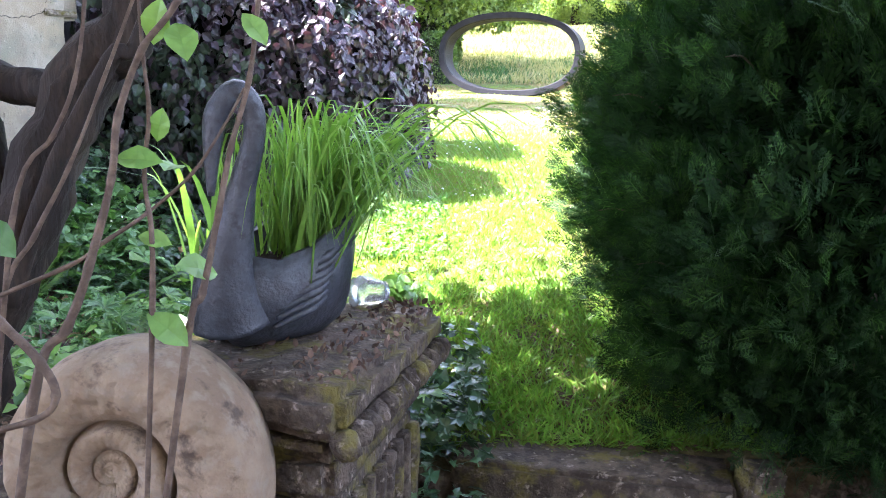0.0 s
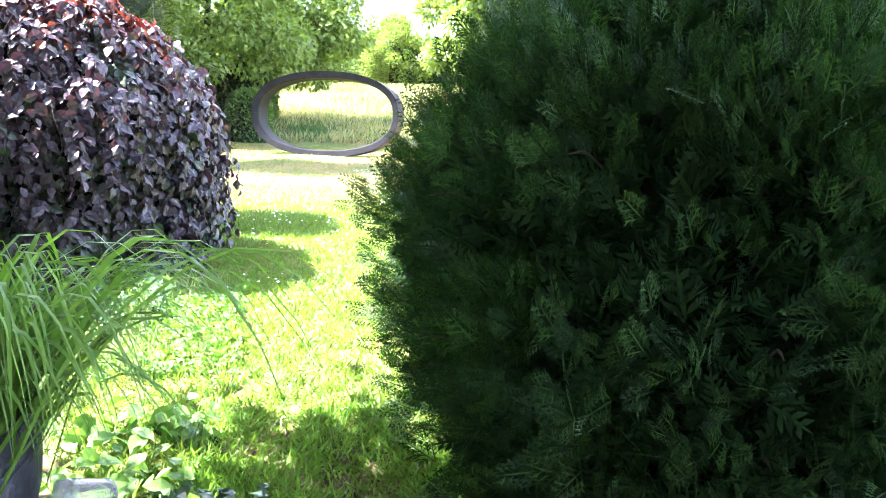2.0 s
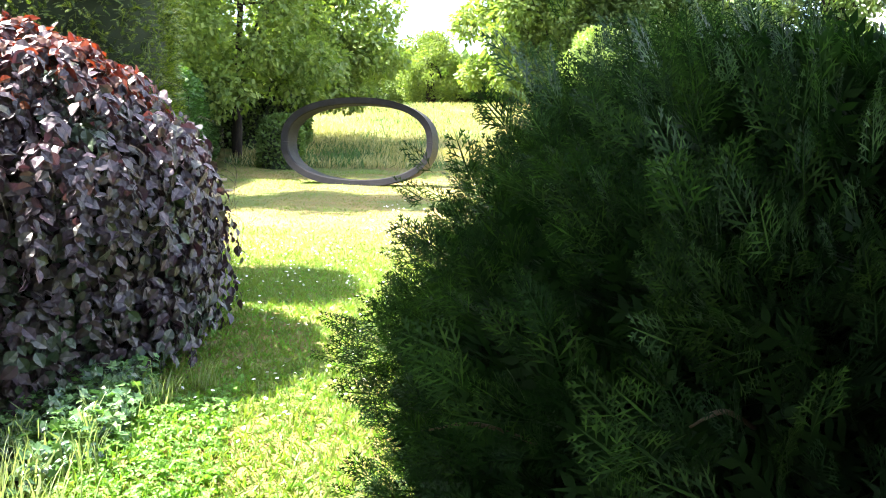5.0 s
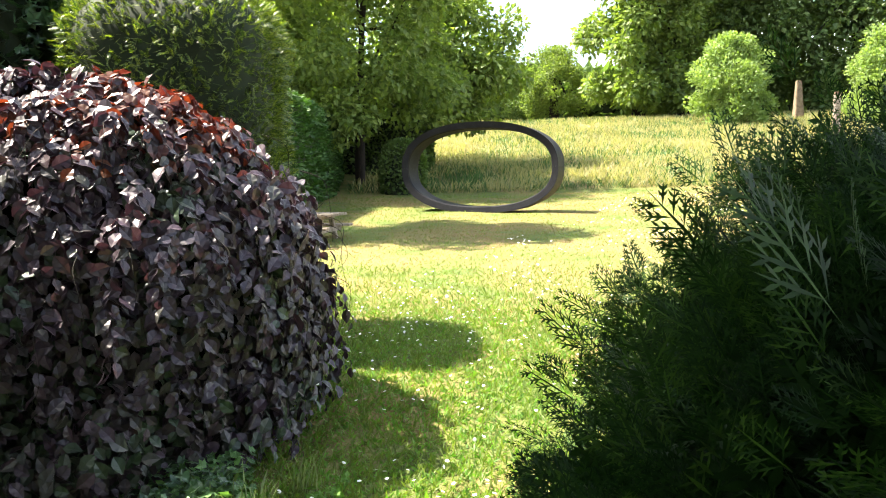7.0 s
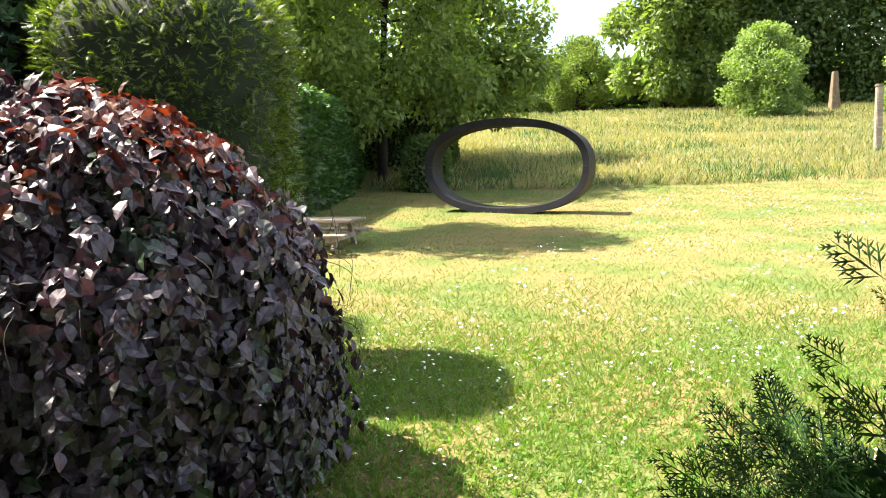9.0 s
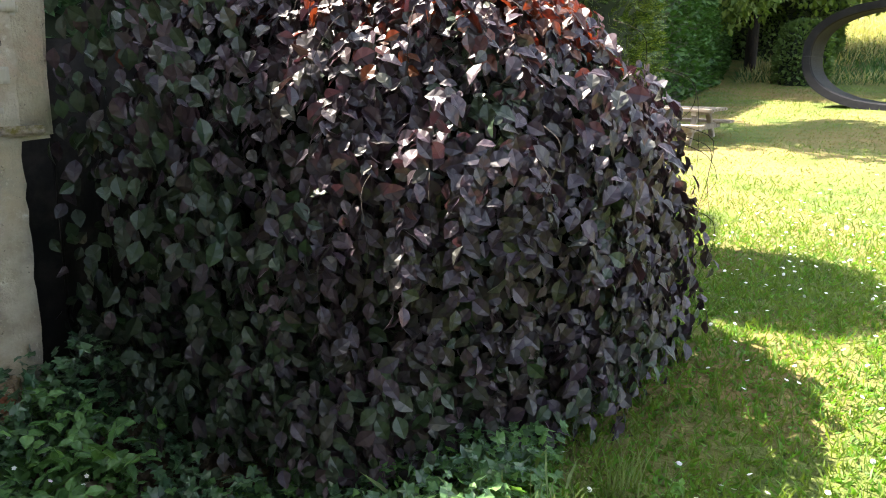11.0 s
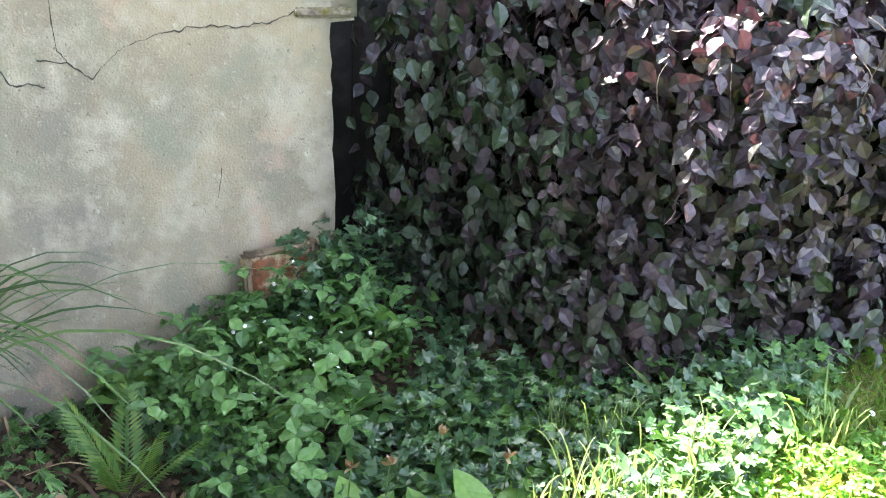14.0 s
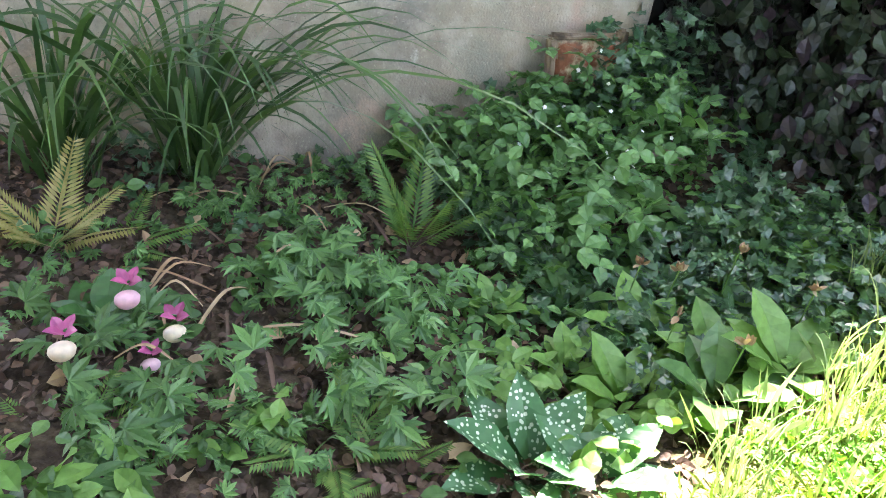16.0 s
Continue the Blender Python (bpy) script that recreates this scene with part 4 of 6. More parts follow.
def overhead_tree():
    """The tree at the start, whose crown shades the path's first metres."""
    b = thing("shade_tree", (-0.93, 1.32, 0.3), "dark leaning trunk of a small tree beside the path", "tree")
    line = bent([(-1.0, 1.42, 0.25), (-0.9, 1.46, 0.7), (-0.804, 1.486, 0.952), (-0.737, 1.519, 1.135), (-0.669, 1.547, 1.288), (-0.6, 1.57, 1.42), (-0.62, 1.75, 2.3), (-1.1, 2.2, 3.8)], 6)
    part("trunk", tube("trunk", line, [0.07 - 0.025 * i / len(line) for i in range(len(line))], M_BARK, 14, 0.45), b)
    part("limb", tube("limb", bent([(-0.7, 1.56, 1.22), (-0.8, 1.6, 1.225), (-0.95, 1.62, 1.28), (-1.3, 1.6, 1.6), (-1.6, 1.5, 2.8)], 7), [0.036 - 0.012 * i / 29 for i in range(29)], M_BARK, 10, 0.4), b)
    part("limb", tube("limb", bent([(-0.83, 1.48, 0.9), (-0.88, 1.53, 1.13), (-0.98, 1.57, 1.3), (-1.2, 1.6, 1.9), (-1.5, 1.7, 3.2)], 7), [0.045 - 0.015 * i / 29 for i in range(29)], M_BARK, 10, 0.4), b)
    part("limb", tube("limb", bent([(-0.8, 1.44, 0.85), (-0.7, 1.43, 1.1), (-0.6, 1.44, 1.28), (-0.53, 1.47, 1.42), (-0.3, 1.6, 2.6)], 7), [0.018 - 0.006 * i / 29 for i in range(29)], M_BARK, 9, 0.3), b)
    r = np.random.default_rng(31)
    # crown clumps out of view, widened and added to shade path and thuja
    cs = np.stack([r.uniform(-3.3, 2.2, 120), r.uniform(-2.2, 3.9, 120), r.uniform(3.4, 4.8, 120)], 1)
    cs = cs[(cs[:, 0] + 0.6) ** 2 / 7.5 + (cs[:, 1] - 0.8) ** 2 / 8.5 < 1]
    cs = cs[(cs[:, 1] < 1.8) | (cs[:, 0] > -1.35) | (np.arange(len(cs)) % 3 == 0)]
    over = np.stack([r.uniform(-2.4, 0.9, 30), r.uniform(1.7, 3.5, 30), r.uniform(3.5, 4.7, 30)], 1)
    cs = np.concatenate([cs, over[(over[:, 1] < 2.75) | (over[:, 0] > -1.0)]])
    cs = np.concatenate([cs, np.stack([r.uniform(-0.7, 0.5, 14), r.uniform(1.5, 2.9, 14), r.uniform(3.6, 4.6, 14)], 1)])
    n = len(cs) * 350
    pick = r.integers(0, len(cs), n)
    P = cs[pick] + r.normal(0, 0.26, (n, 3))
    part("crown", cloud("crown", L_TWO, P, r.normal(0, 1, (n, 3)) + (0, 0, -0.3), r.normal(0, 0.6, (n, 3)) + (0, 0, 1), r.uniform(0.11, 0.18, n), M_TREE_DARK), b, "", "stuff")


overhead_tree()


# ---- oval sculpture ----
def oval_sculpture():
    c, u = Vector((1.24, 16.05, 0)), Vector((0.94, -0.34, 0)).normalized()
    w = Vector((-u.y, u.x, 0))
    z0, hh, hw = 1.255, 0.765, 1.36
    b = thing("oval_sculpture", (c.x, c.y, z0), "large black oval ring sculpture standing on the lawn", "sculpture")

    def curve(t, k):
        e = 0.9
        ct, st = math.cos(t), math.sin(t)
        a = math.copysign(abs(ct) ** e, ct) * (hw - k)
        h = math.copysign(abs(st) ** 0.82, st) * (hh - k)
        return a, z0 + hh + h

    def half(name, t0, t1, label):
        vs, ts = [], []
        n = 44
        for i in range(n + 1):
            t = t0 + (t1 - t0) * i / n
            depth = 0.27
            for k, d in ((0.0, -depth), (0.10, -depth + 0.02), (0.115, -depth + 0.05), (0.115, depth - 0.05), (0.10, depth), (0.0, depth)):
                a, h = curve(t, k)
                vs.append(tuple(c + u * a + w * d + Vector((0, 0, h))))
        for i in range(n):
            for k in range(6):
                p, q = i * 6 + k, i * 6 + (k + 1) % 6
                ts += [(p, q, q + 6), (p, q + 6, p + 6)]
        for s in (0, n * 6):
            for k in range(1, 5):
                ts.append((s, s + k, s + k + 1))
        part(name, mesh_np(name, vs, ts, M_RING), b, label)

    half("upper_half", 0.0004, math.pi - 0.0004, "upper half of the ring, black metal")
    half("lower_half", math.pi + 0.0004, 2 * math.pi - 0.0004, "lower half of the ring, worn black metal")


oval_sculpture()


# ---- bench, posts, stones in the distance ----
def low_table():
    x, y = -1.42, 12.1
    z = float(gz(x, y))
    b = thing("picnic_table", (x, y, z), "weathered grey slatted picnic table on the lawn", "table")
    t = pose(x, y, z, 0, 0, -8)

    def bit(nm, size, at, rx=0.0, ry=0.0):
        part(nm, box(nm, size, t @ pose(*at, rx, ry, 0), M_WOOD, 0.006), b)

    for k in range(6):
        bit("slat", (1.35, 0.1, 0.03), (0, -0.3 + 0.12 * k, 0.32))
    for k in (-1, 1):
        for j in range(2):
            bit("seat_slat", (1.35, 0.1, 0.03), (0, k * (0.52 + 0.12 * j), 0.17))
    for s in (-0.5, 0.5):
        bit("crossbar", (0.06, 1.3, 0.06), (s, 0, 0.13))
        bit("batten", (0.06, 0.68, 0.04), (s, 0, 0.285))
        for k in (-1, 1):
            bit("leg", (0.05, 0.07, 0.42), (s, k * 0.34, 0.14), k * 38)


low_table()


def tapered_stone(name, label, x, y, w, h, top, cat, mat):
    z = float(gz(x, y))
    bm = bmesh.new()
    bmesh.ops.create_cube(bm, size=1)
    for v in bm.verts:
        k = top if v.co.z > 0 else 1.0
        v.co = Vector((x + v.co.x * w * k, y + v.co.y * w * k, z - 0.1 + (v.co.z + 0.5) * (h + 0.1)))
    bmesh.ops.bevel(bm, geom=bm.edges[:], offset=0.02, segments=2, affect="EDGES")
    b = thing(name, (x, y, z), label, cat)
    part("shaft", bm_mesh("shaft", bm, mat), b)
    return b


ob1 = tapered_stone("obelisk", "small pale stone obelisk among the far trees", 17.0, 39.3, 0.42, 1.7, 0.5, "monument", M_FOSSIL)
gp = tapered_stone("gate_post", "grey wooden post with a pale cap in the meadow", 11.8, 25.2, 0.17, 1.75, 0.95, "post", M_WOOD)
part("cap", box("cap", (0.2, 0.2, 0.09), pose(11.8, 25.2, float(gz(11.8, 25.2)) + 1.78), M_FOSSIL, 0.03), gp, "pale rounded cap")


def owl():
    x, y, z = -2.28, 6.45, 0.9
    vs, ts = [], []
    prof = [(0, 0.16), (0.9, 0.15), (1.25, 0.16), (1.5, 0.165), (1.62, 0.14), (1.7, 0.1), (1.73, 0.03)]
    na = 20
    for h, r in prof:
        for i in range(na):
            t = 2 * math.pi * i / na
            k = 1 + 0.05 * math.cos(3 * t)
            vs.append((x + math.cos(t) * r * k, y + math.sin(t) * r * k, z + h))
    for k in range(len(prof) - 1):
        for i in range(na):
            a0, a1 = k * na + i, k * na + (i + 1) % na
            ts += [(a0, a1, a1 + na), (a0, a1 + na, a0 + na)]
    for dx in (-0.05, 0.06):
        for rr, dep, in ((0.045, 0.15), (0.02, 0.168)):
            k0 = len(vs)
            cx, cy = x + 0.08 + dx, y - 0.02
            o = Vector((0.5, -0.86, 0))
            s = Vector((0.86, 0.5, 0))
            cc = Vector((x, y, z + 1.55)) + o * (dep + 0.008) + s * dx
            vs.append(tuple(cc + o * 0.012))
            for i in range(12):
                t = 2 * math.pi * i / 12
                vs.append(tuple(cc + s * math.cos(t) * rr + Vector((0, 0, math.sin(t) * rr)) - o * 0.02))
            for i in range(12):
                ts.append((k0, k0 + 1 + i, k0 + 1 + (i + 1) % 12))
    solo("owl_sculpture", mesh_np("owl_sculpture", vs, ts, M_OWL, True), "carved brown wooden owl post rising behind the beech", "sculpture")


owl()


# ---- steps and kerb ----
def steps():
    s = thing("stone_step", (0.35, 2.05, 0.27), "mossy stone step across the garden path", "step", kind="structure")
    for k, (x0, x1) in enumerate(((0.02, 0.74),)):
        part("slab", box("slab", (x1 - x0, 0.2, 0.24), pose((x0 + x1) / 2, 2.07, 0.175, 0, 0, -10), M_MOSS, 0.012, 5, 0.007, k), s)
    part("slab", box("slab", (1.1, 0.3, 0.22), pose(0.3, 1.08, -0.02, 0, 0, -4), M_MOSS, 0.012, 4, 0.01, 5), s)
    p = thing("edging_post", (0.86, 2.02, 0.1), "short grey stone edging post beside the step", "post")
    part("block", box("block", (0.1, 0.1, 0.34), pose(0.79, 1.98, 0.16, 0, 3, 8), M_MOSS, 0.012, 3, 0.006, 3), p)


steps()

# ---- carved pedestal, swan planter, fossil ----
PED = Matrix.Translation((-0.33, 1.73, 0)) @ pose(0, 0, 0, 0, 0, -15.5)


def pedestal():
    b = thing("stone_pedestal", (-0.33, 1.73, 0.0), "mossy carved stone pedestal with fluted sides", "pedestal")

    def block(nm, sx, sy, z0, z1, cuts, rough, seed, bev=0.02):
        part(nm, box(nm, (sx, sy, z1 - z0), PED @ pose(0, 0, (z0 + z1) / 2), M_MOSS, bev, cuts, rough, seed), b)

    block("shaft", 0.34, 0.54, -0.1, 0.5, 6, 0.012, 2)
    block("neck", 0.38, 0.58, 0.49, 0.585, 5, 0.014, 4)
    block("moulding", 0.42, 0.62, 0.575, 0.65, 6, 0.016, 6, 0.03)
    block("top_slab", 0.46, 0.66, 0.64, 0.725, 7, 0.018, 8, 0.022)
    # upright flutes on the long face and the front
    for k in range(9):
        y = -0.24 + 0.06 * k
        part("flute", tube("flute", [PED @ Vector((0.175, y, 0.0 + 0.05 * i)) for i in range(10)], [0.022 + 0.006 * noise.noise(Vector((k * 3, i, 0))) for i in range(10)], M_MOSS, 8, 0.3), b)
    for k in range(6):
        x = -0.14 + 0.056 * k
        part("flute", tube("flute", [PED @ Vector((x, -0.275, 0.0 + 0.05 * i)) for i in range(10)], [0.022 + 0.006 * noise.noise(Vector((k * 5, i, 3))) for i in range(10)], M_MOSS, 8, 0.3), b)
    # worn scroll edge under the slab
    for k in range(13):
        y = -0.3 + 0.05 * k
        c = PED @ Vector((0.225, y, 0.625 + 0.008 * noise.noise(Vector((k, 0, 0)))))
        bm = bmesh.new()
        bmesh.ops.create_icosphere(bm, subdivisions=2, radius=0.031)
        for v in bm.verts:
            v.co = Vector((v.co.x, v.co.y * 0.85, v.co.z)) * (1 + 0.35 * noise.noise(v.co * 40 + Vector((k, 0, 0))))
        bmesh.ops.translate(bm, vec=c, verts=bm.verts)
        part("bead", bm_mesh("bead", bm, M_MOSS, True), b)
    # moss crumbs and litter on the top
    n = 900
    q = np.stack([rng.uniform(-0.22, 0.23, n), rng.uniform(-0.32, 0.32, n), np.full(n, 0.735)], 1)
    keep = rng.random(n) < 0.3 + 0.7 * (q[:, 0] > 0.1)
    q = np.array([tuple(PED @ Vector(v)) for v in q[keep]])
    part("moss", cloud("moss", L_SIMPLE, q, rnd(len(q)) + (0, 0, 0.6), rnd(len(q)), rng.uniform(0.008, 0.022, len(q)), M_DEAD), b, "dry moss and leaf crumbs", "stuff")


pedestal()


def swan():
    vs, ts = [], []
    ax = Vector((0.72, 0.69, 0)).normalized()
    sd = Vector((-ax.y, ax.x, 0))
    o = Vector((-0.45, 1.635, 0.72))
    # body: cross sections from breast to tail (along, half width, bottom, rim)
    secs = [(-0.045, 0.02, 0.1, 0.13), (-0.03, 0.06, 0.03, 0.18), (0.0, 0.085, 0.0, 0.2), (0.045, 0.105, 0.0, 0.19), (0.11, 0.12, 0.0, 0.215), (0.17, 0.115, 0.0, 0.245), (0.225, 0.092, 0.02, 0.265), (0.262, 0.055, 0.09, 0.275), (0.275, 0.02, 0.18, 0.28)]
    m = 13
    for s, hw, zb, zr in secs:
        for j in range(m):
            t = math.pi * j / (m - 1)
            y = -math.cos(t) * hw * (1.0 + 0.1 * math.sin(t))
            z = zr - (zr - zb) * math.sin(t) ** 0.55
            g = 0.004 * math.sin(s * 160 + z * 90)
            p = o + ax * s + sd * (y + math.copysign(g, y)) + Vector((0, 0, z))
            vs.append(tuple(p))
        for j in range(m):
            t = math.pi * j / (m - 1)
            y = -math.cos(t) * max(hw - 0.016, 0.005)
            z = zr - 0.002 - (zr - zb) * 0.28 * math.sin(t)
            vs.append(tuple(o + ax * s + sd * y + Vector((0, 0, z))))
    w = 2 * m
    for i in range(len(secs) - 1):
        for j in range(m - 1):
            a, b2 = i * w + j, (i + 1) * w + j
            ts += [(a, a + 1, b2 + 1), (a, b2 + 1, b2)]
            a, b2 = a + m, b2 + m
            ts += [(a, b2 + 1, a + 1), (a, b2, b2 + 1)]
        for j0 in (0, m - 1):
            a, b2 = i * w + j0, (i + 1) * w + j0
            ts += [(a, b2, b2 + m), (a, b2 + m, a + m)]
    # neck, head and bill in one bent limb
    line = bent([(-0.45, 1.615, 0.79), (-0.452, 1.59, 0.87), (-0.436, 1.575, 0.96), (-0.412, 1.565, 1.06), (-0.39, 1.56, 1.14), (-0.388, 1.555, 1.2), (-0.418, 1.55, 1.232), (-0.452, 1.545, 1.19), (-0.461, 1.54, 1.13), (-0.464, 1.535, 1.04)], 6)
    rad = np.interp(np.linspace(0, 9, len(line)), range(10), [0.088, 0.064, 0.042, 0.026, 0.021, 0.021, 0.023, 0.024, 0.017, 0.006])
    sides = 14
    b = thing("swan_planter", (o.x, o.y, o.z), "dark lead-grey swan planter standing on the mossy pedestal", "planter")
    part("body", mesh_np("body", vs, ts, M_SWAN, True), b)
    part("neck", tube("neck", line, list(rad), M_SWAN, sides), b)
    bm = bmesh.new()
    bmesh.ops.create_icosphere(bm, subdivisions=2, radius=0.5)
    for v in bm.verts:
        v.co = o + ax * (0.13 + v.co.x * 0.22) + sd * v.co.y * 0.19 + Vector((0, 0, 0.16 + v.co.z * 0.05 + 0.01 * noise.noise(v.co * 9)))
    part("soil", bm_mesh("soil", bm, M_SOIL, True), b, "dark soil in the planter")
    # folded wings: raised feather ridges on both flanks
    for s2 in (-1, 1):
        for k in range(7):
            pts = [o + ax * (0.03 + 0.026 * i + 0.006 * k) + sd * s2 * (np.interp(0.03 + 0.026 * i, [0.03, 0.11, 0.26], [0.096, 0.117, 0.06]) + 0.003) + Vector((0, 0, 0.055 + 0.017 * k + 0.011 * i)) for i in range(8)]
            part("feather", tube("feather", pts, [0.005 + 0.006 * math.sin(math.pi * i / 7) for i in range(8)], M_SWAN, 6), b)


swan()


def arching(name, label, cat, centre, n, length, width, mat, spread, bias=(0, 0, 0), rise=1.0, sag=1.0, segs=7, leaf_name="foliage", pieces=0, flare=1.15):
    """A clump of long blades that rise and bend over."""
    b = thing(name, centre, label, cat)
    vs, ts = [], []
    for k in range(n):
        a = rng.uniform(0, 2 * math.pi)
        ln = length * rng.uniform(0.4, 1.1)
        out = Vector((math.cos(a), math.sin(a), 0)) * spread * rng.uniform(0.3, 1.1) + Vector(bias) * rng.uniform(0.3, 1.2)
        p = Vector(centre) + Vector((rng.normal(0, 0.035), rng.normal(0, 0.035), 0))
        w = width * rng.uniform(0.6, 1.2)
        flat = out.cross(Vector((0, 0, 1)))
        flat = flat.normalized() if flat.length > 1e-4 else Vector((1, 0, 0))
        flat = (flat + Vector(rng.normal(0, 0.35, 3))).normalized()
        v1, t1 = [], []
        for i in range(segs + 1):
            f = i / segs
            q = p + out * ln * (f ** flare) + Vector((0, 0, ln * (rise * f - sag * f ** 2.4)))
            ww = w * (1 - f ** 2.2) * (0.6 + 0.4 * min(1, f * 4))
            v1 += [tuple(q - flat * ww), tuple(q + flat * ww)]
        for i in range(segs):
            j = 2 * i
            t1 += [(j, j + 1, j + 3), (j, j + 3, j + 2)]
        if k < pieces:
            part("blade", mesh_np("blade", v1, t1, mat, True), b)
        else:
            o = len(vs)
            vs += v1
            ts += [tuple(o + i for i in t) for t in t1]
    if vs:
        part(leaf_name, mesh_np(leaf_name, vs, ts, mat, True), b, "", "stuff")
    return b


arching("arching_grass", "bright green arching grass growing in the swan planter", "plant", (-0.33, 1.74, 0.86), 430, 0.56, 0.0042, M_SWANGRASS, 0.6, (0.36, 0.02, 0), 1.7, 1.42, 9, "foliage", 60, 0.88)
arching("strap_leaf_plant", "tall fresh green strap leaves behind the swan", "plant", (-0.62, 2.25, 0.5), 40, 0.8, 0.012, M_GREEN2, 0.26, (0.03, -0.12, 0), 1.25, 0.5, 7, "foliage", 16)


def ammonite():
    """A spiral fossil: whorls widen outwards, with fine ribs."""
    c, R = Vector((-0.58, 1.34, 0.6)), 0.266
    nr, na = 90, 150
    vs, ts = [], []
    g = 0.14
    for i in range(nr + 1):
        for j in range(na):
            t = 2 * math.pi * j / na
            th = (t + 1.2) % (2 * math.pi) - 1.2
            edge = R * math.exp(-g * th) * (1 + 0.015 * noise.noise(Vector((math.cos(t) * 3, math.sin(t) * 3, 0))))
            r = edge * (i / nr)
            u = (math.log(max(r, 0.003) / R) + g * th) / (2 * math.pi * g) % 1.0
            amp = 0.09 * (r / R)
            h = 1.3 * amp * (0.15 + 0.85 * max(0.0, 1 - abs(2 * u - 1) ** 2.0) ** 0.5) - 0.04 * (r / R) * math.exp(-(min(u, 1 - u) / 0.05) ** 2)
            h += 0.0042 * (r / R) * math.sin(t * 30 + u * 2) * math.sin(math.pi * u)
            h += 0.014 * (r / R) * noise.noise(Vector((r * math.cos(t) * 18, r * math.sin(t) * 18, 2))) + 0.006 * (r / R) * noise.noise(Vector((r * math.cos(t) * 50, r * math.sin(t) * 50, 5)))
            if i == nr:
                h = -0.03
            vs.append((c.x + math.cos(t) * r, c.y - 0.03 - h + 0.03 * math.sin(t) * r / R, c.z + math.sin(t) * r))
    for i in range(nr):
        for j in range(na):
            a, b2 = i * na + j, i * na + (j + 1) % na
            ts += [(a, b2, b2 + na), (a, b2 + na, a + na)]
    k0 = len(vs)
    for j in range(na):
        x, y, z = vs[nr * na + j]
        vs.append((c.x + (x - c.x) * 0.96, y + 0.06, c.z + (z - c.z) * 0.96))
    vs.append((c.x, c.y + 0.06, c.z))
    for j in range(na):
        a, b2 = nr * na + j, nr * na + (j + 1) % na
        ts += [(a, b2, k0 + (j + 1) % na), (a, k0 + (j + 1) % na, k0 + j), (k0 + j, k0 + (j + 1) % na, len(vs) - 1)]
    solo("ammonite_fossil", mesh_np("ammonite_fossil", vs, ts, M_FOSSIL, True), "large pale sandstone ammonite fossil leaning on the pedestal", "fossil")
    s = thing("fossil_plinth", (-0.6, 1.36, 0.3), "rough dark stone under the fossil", "stone")
    part("rock", box("rock", (0.4, 0.2, 0.16), pose(-0.58, 1.37, 0.29), M_MOSS, 0.02, 4, 0.02, 9), s)


ammonite()


def plastic_cup():
    b = thing("plastic_cup", (-0.185, 1.98, 0.735), "crumpled clear plastic cup lying on the pedestal", "cup")
    line = [Vector((-0.235, 1.93, 0.77)).lerp(Vector((-0.17, 1.98, 0.757)), i / 6) for i in range(7)]
    part("cup", tube("cup", line, [0.036 - 0.002 * i for i in range(7)], M_GLASS, 16, 0.3), b)


plastic_cup()


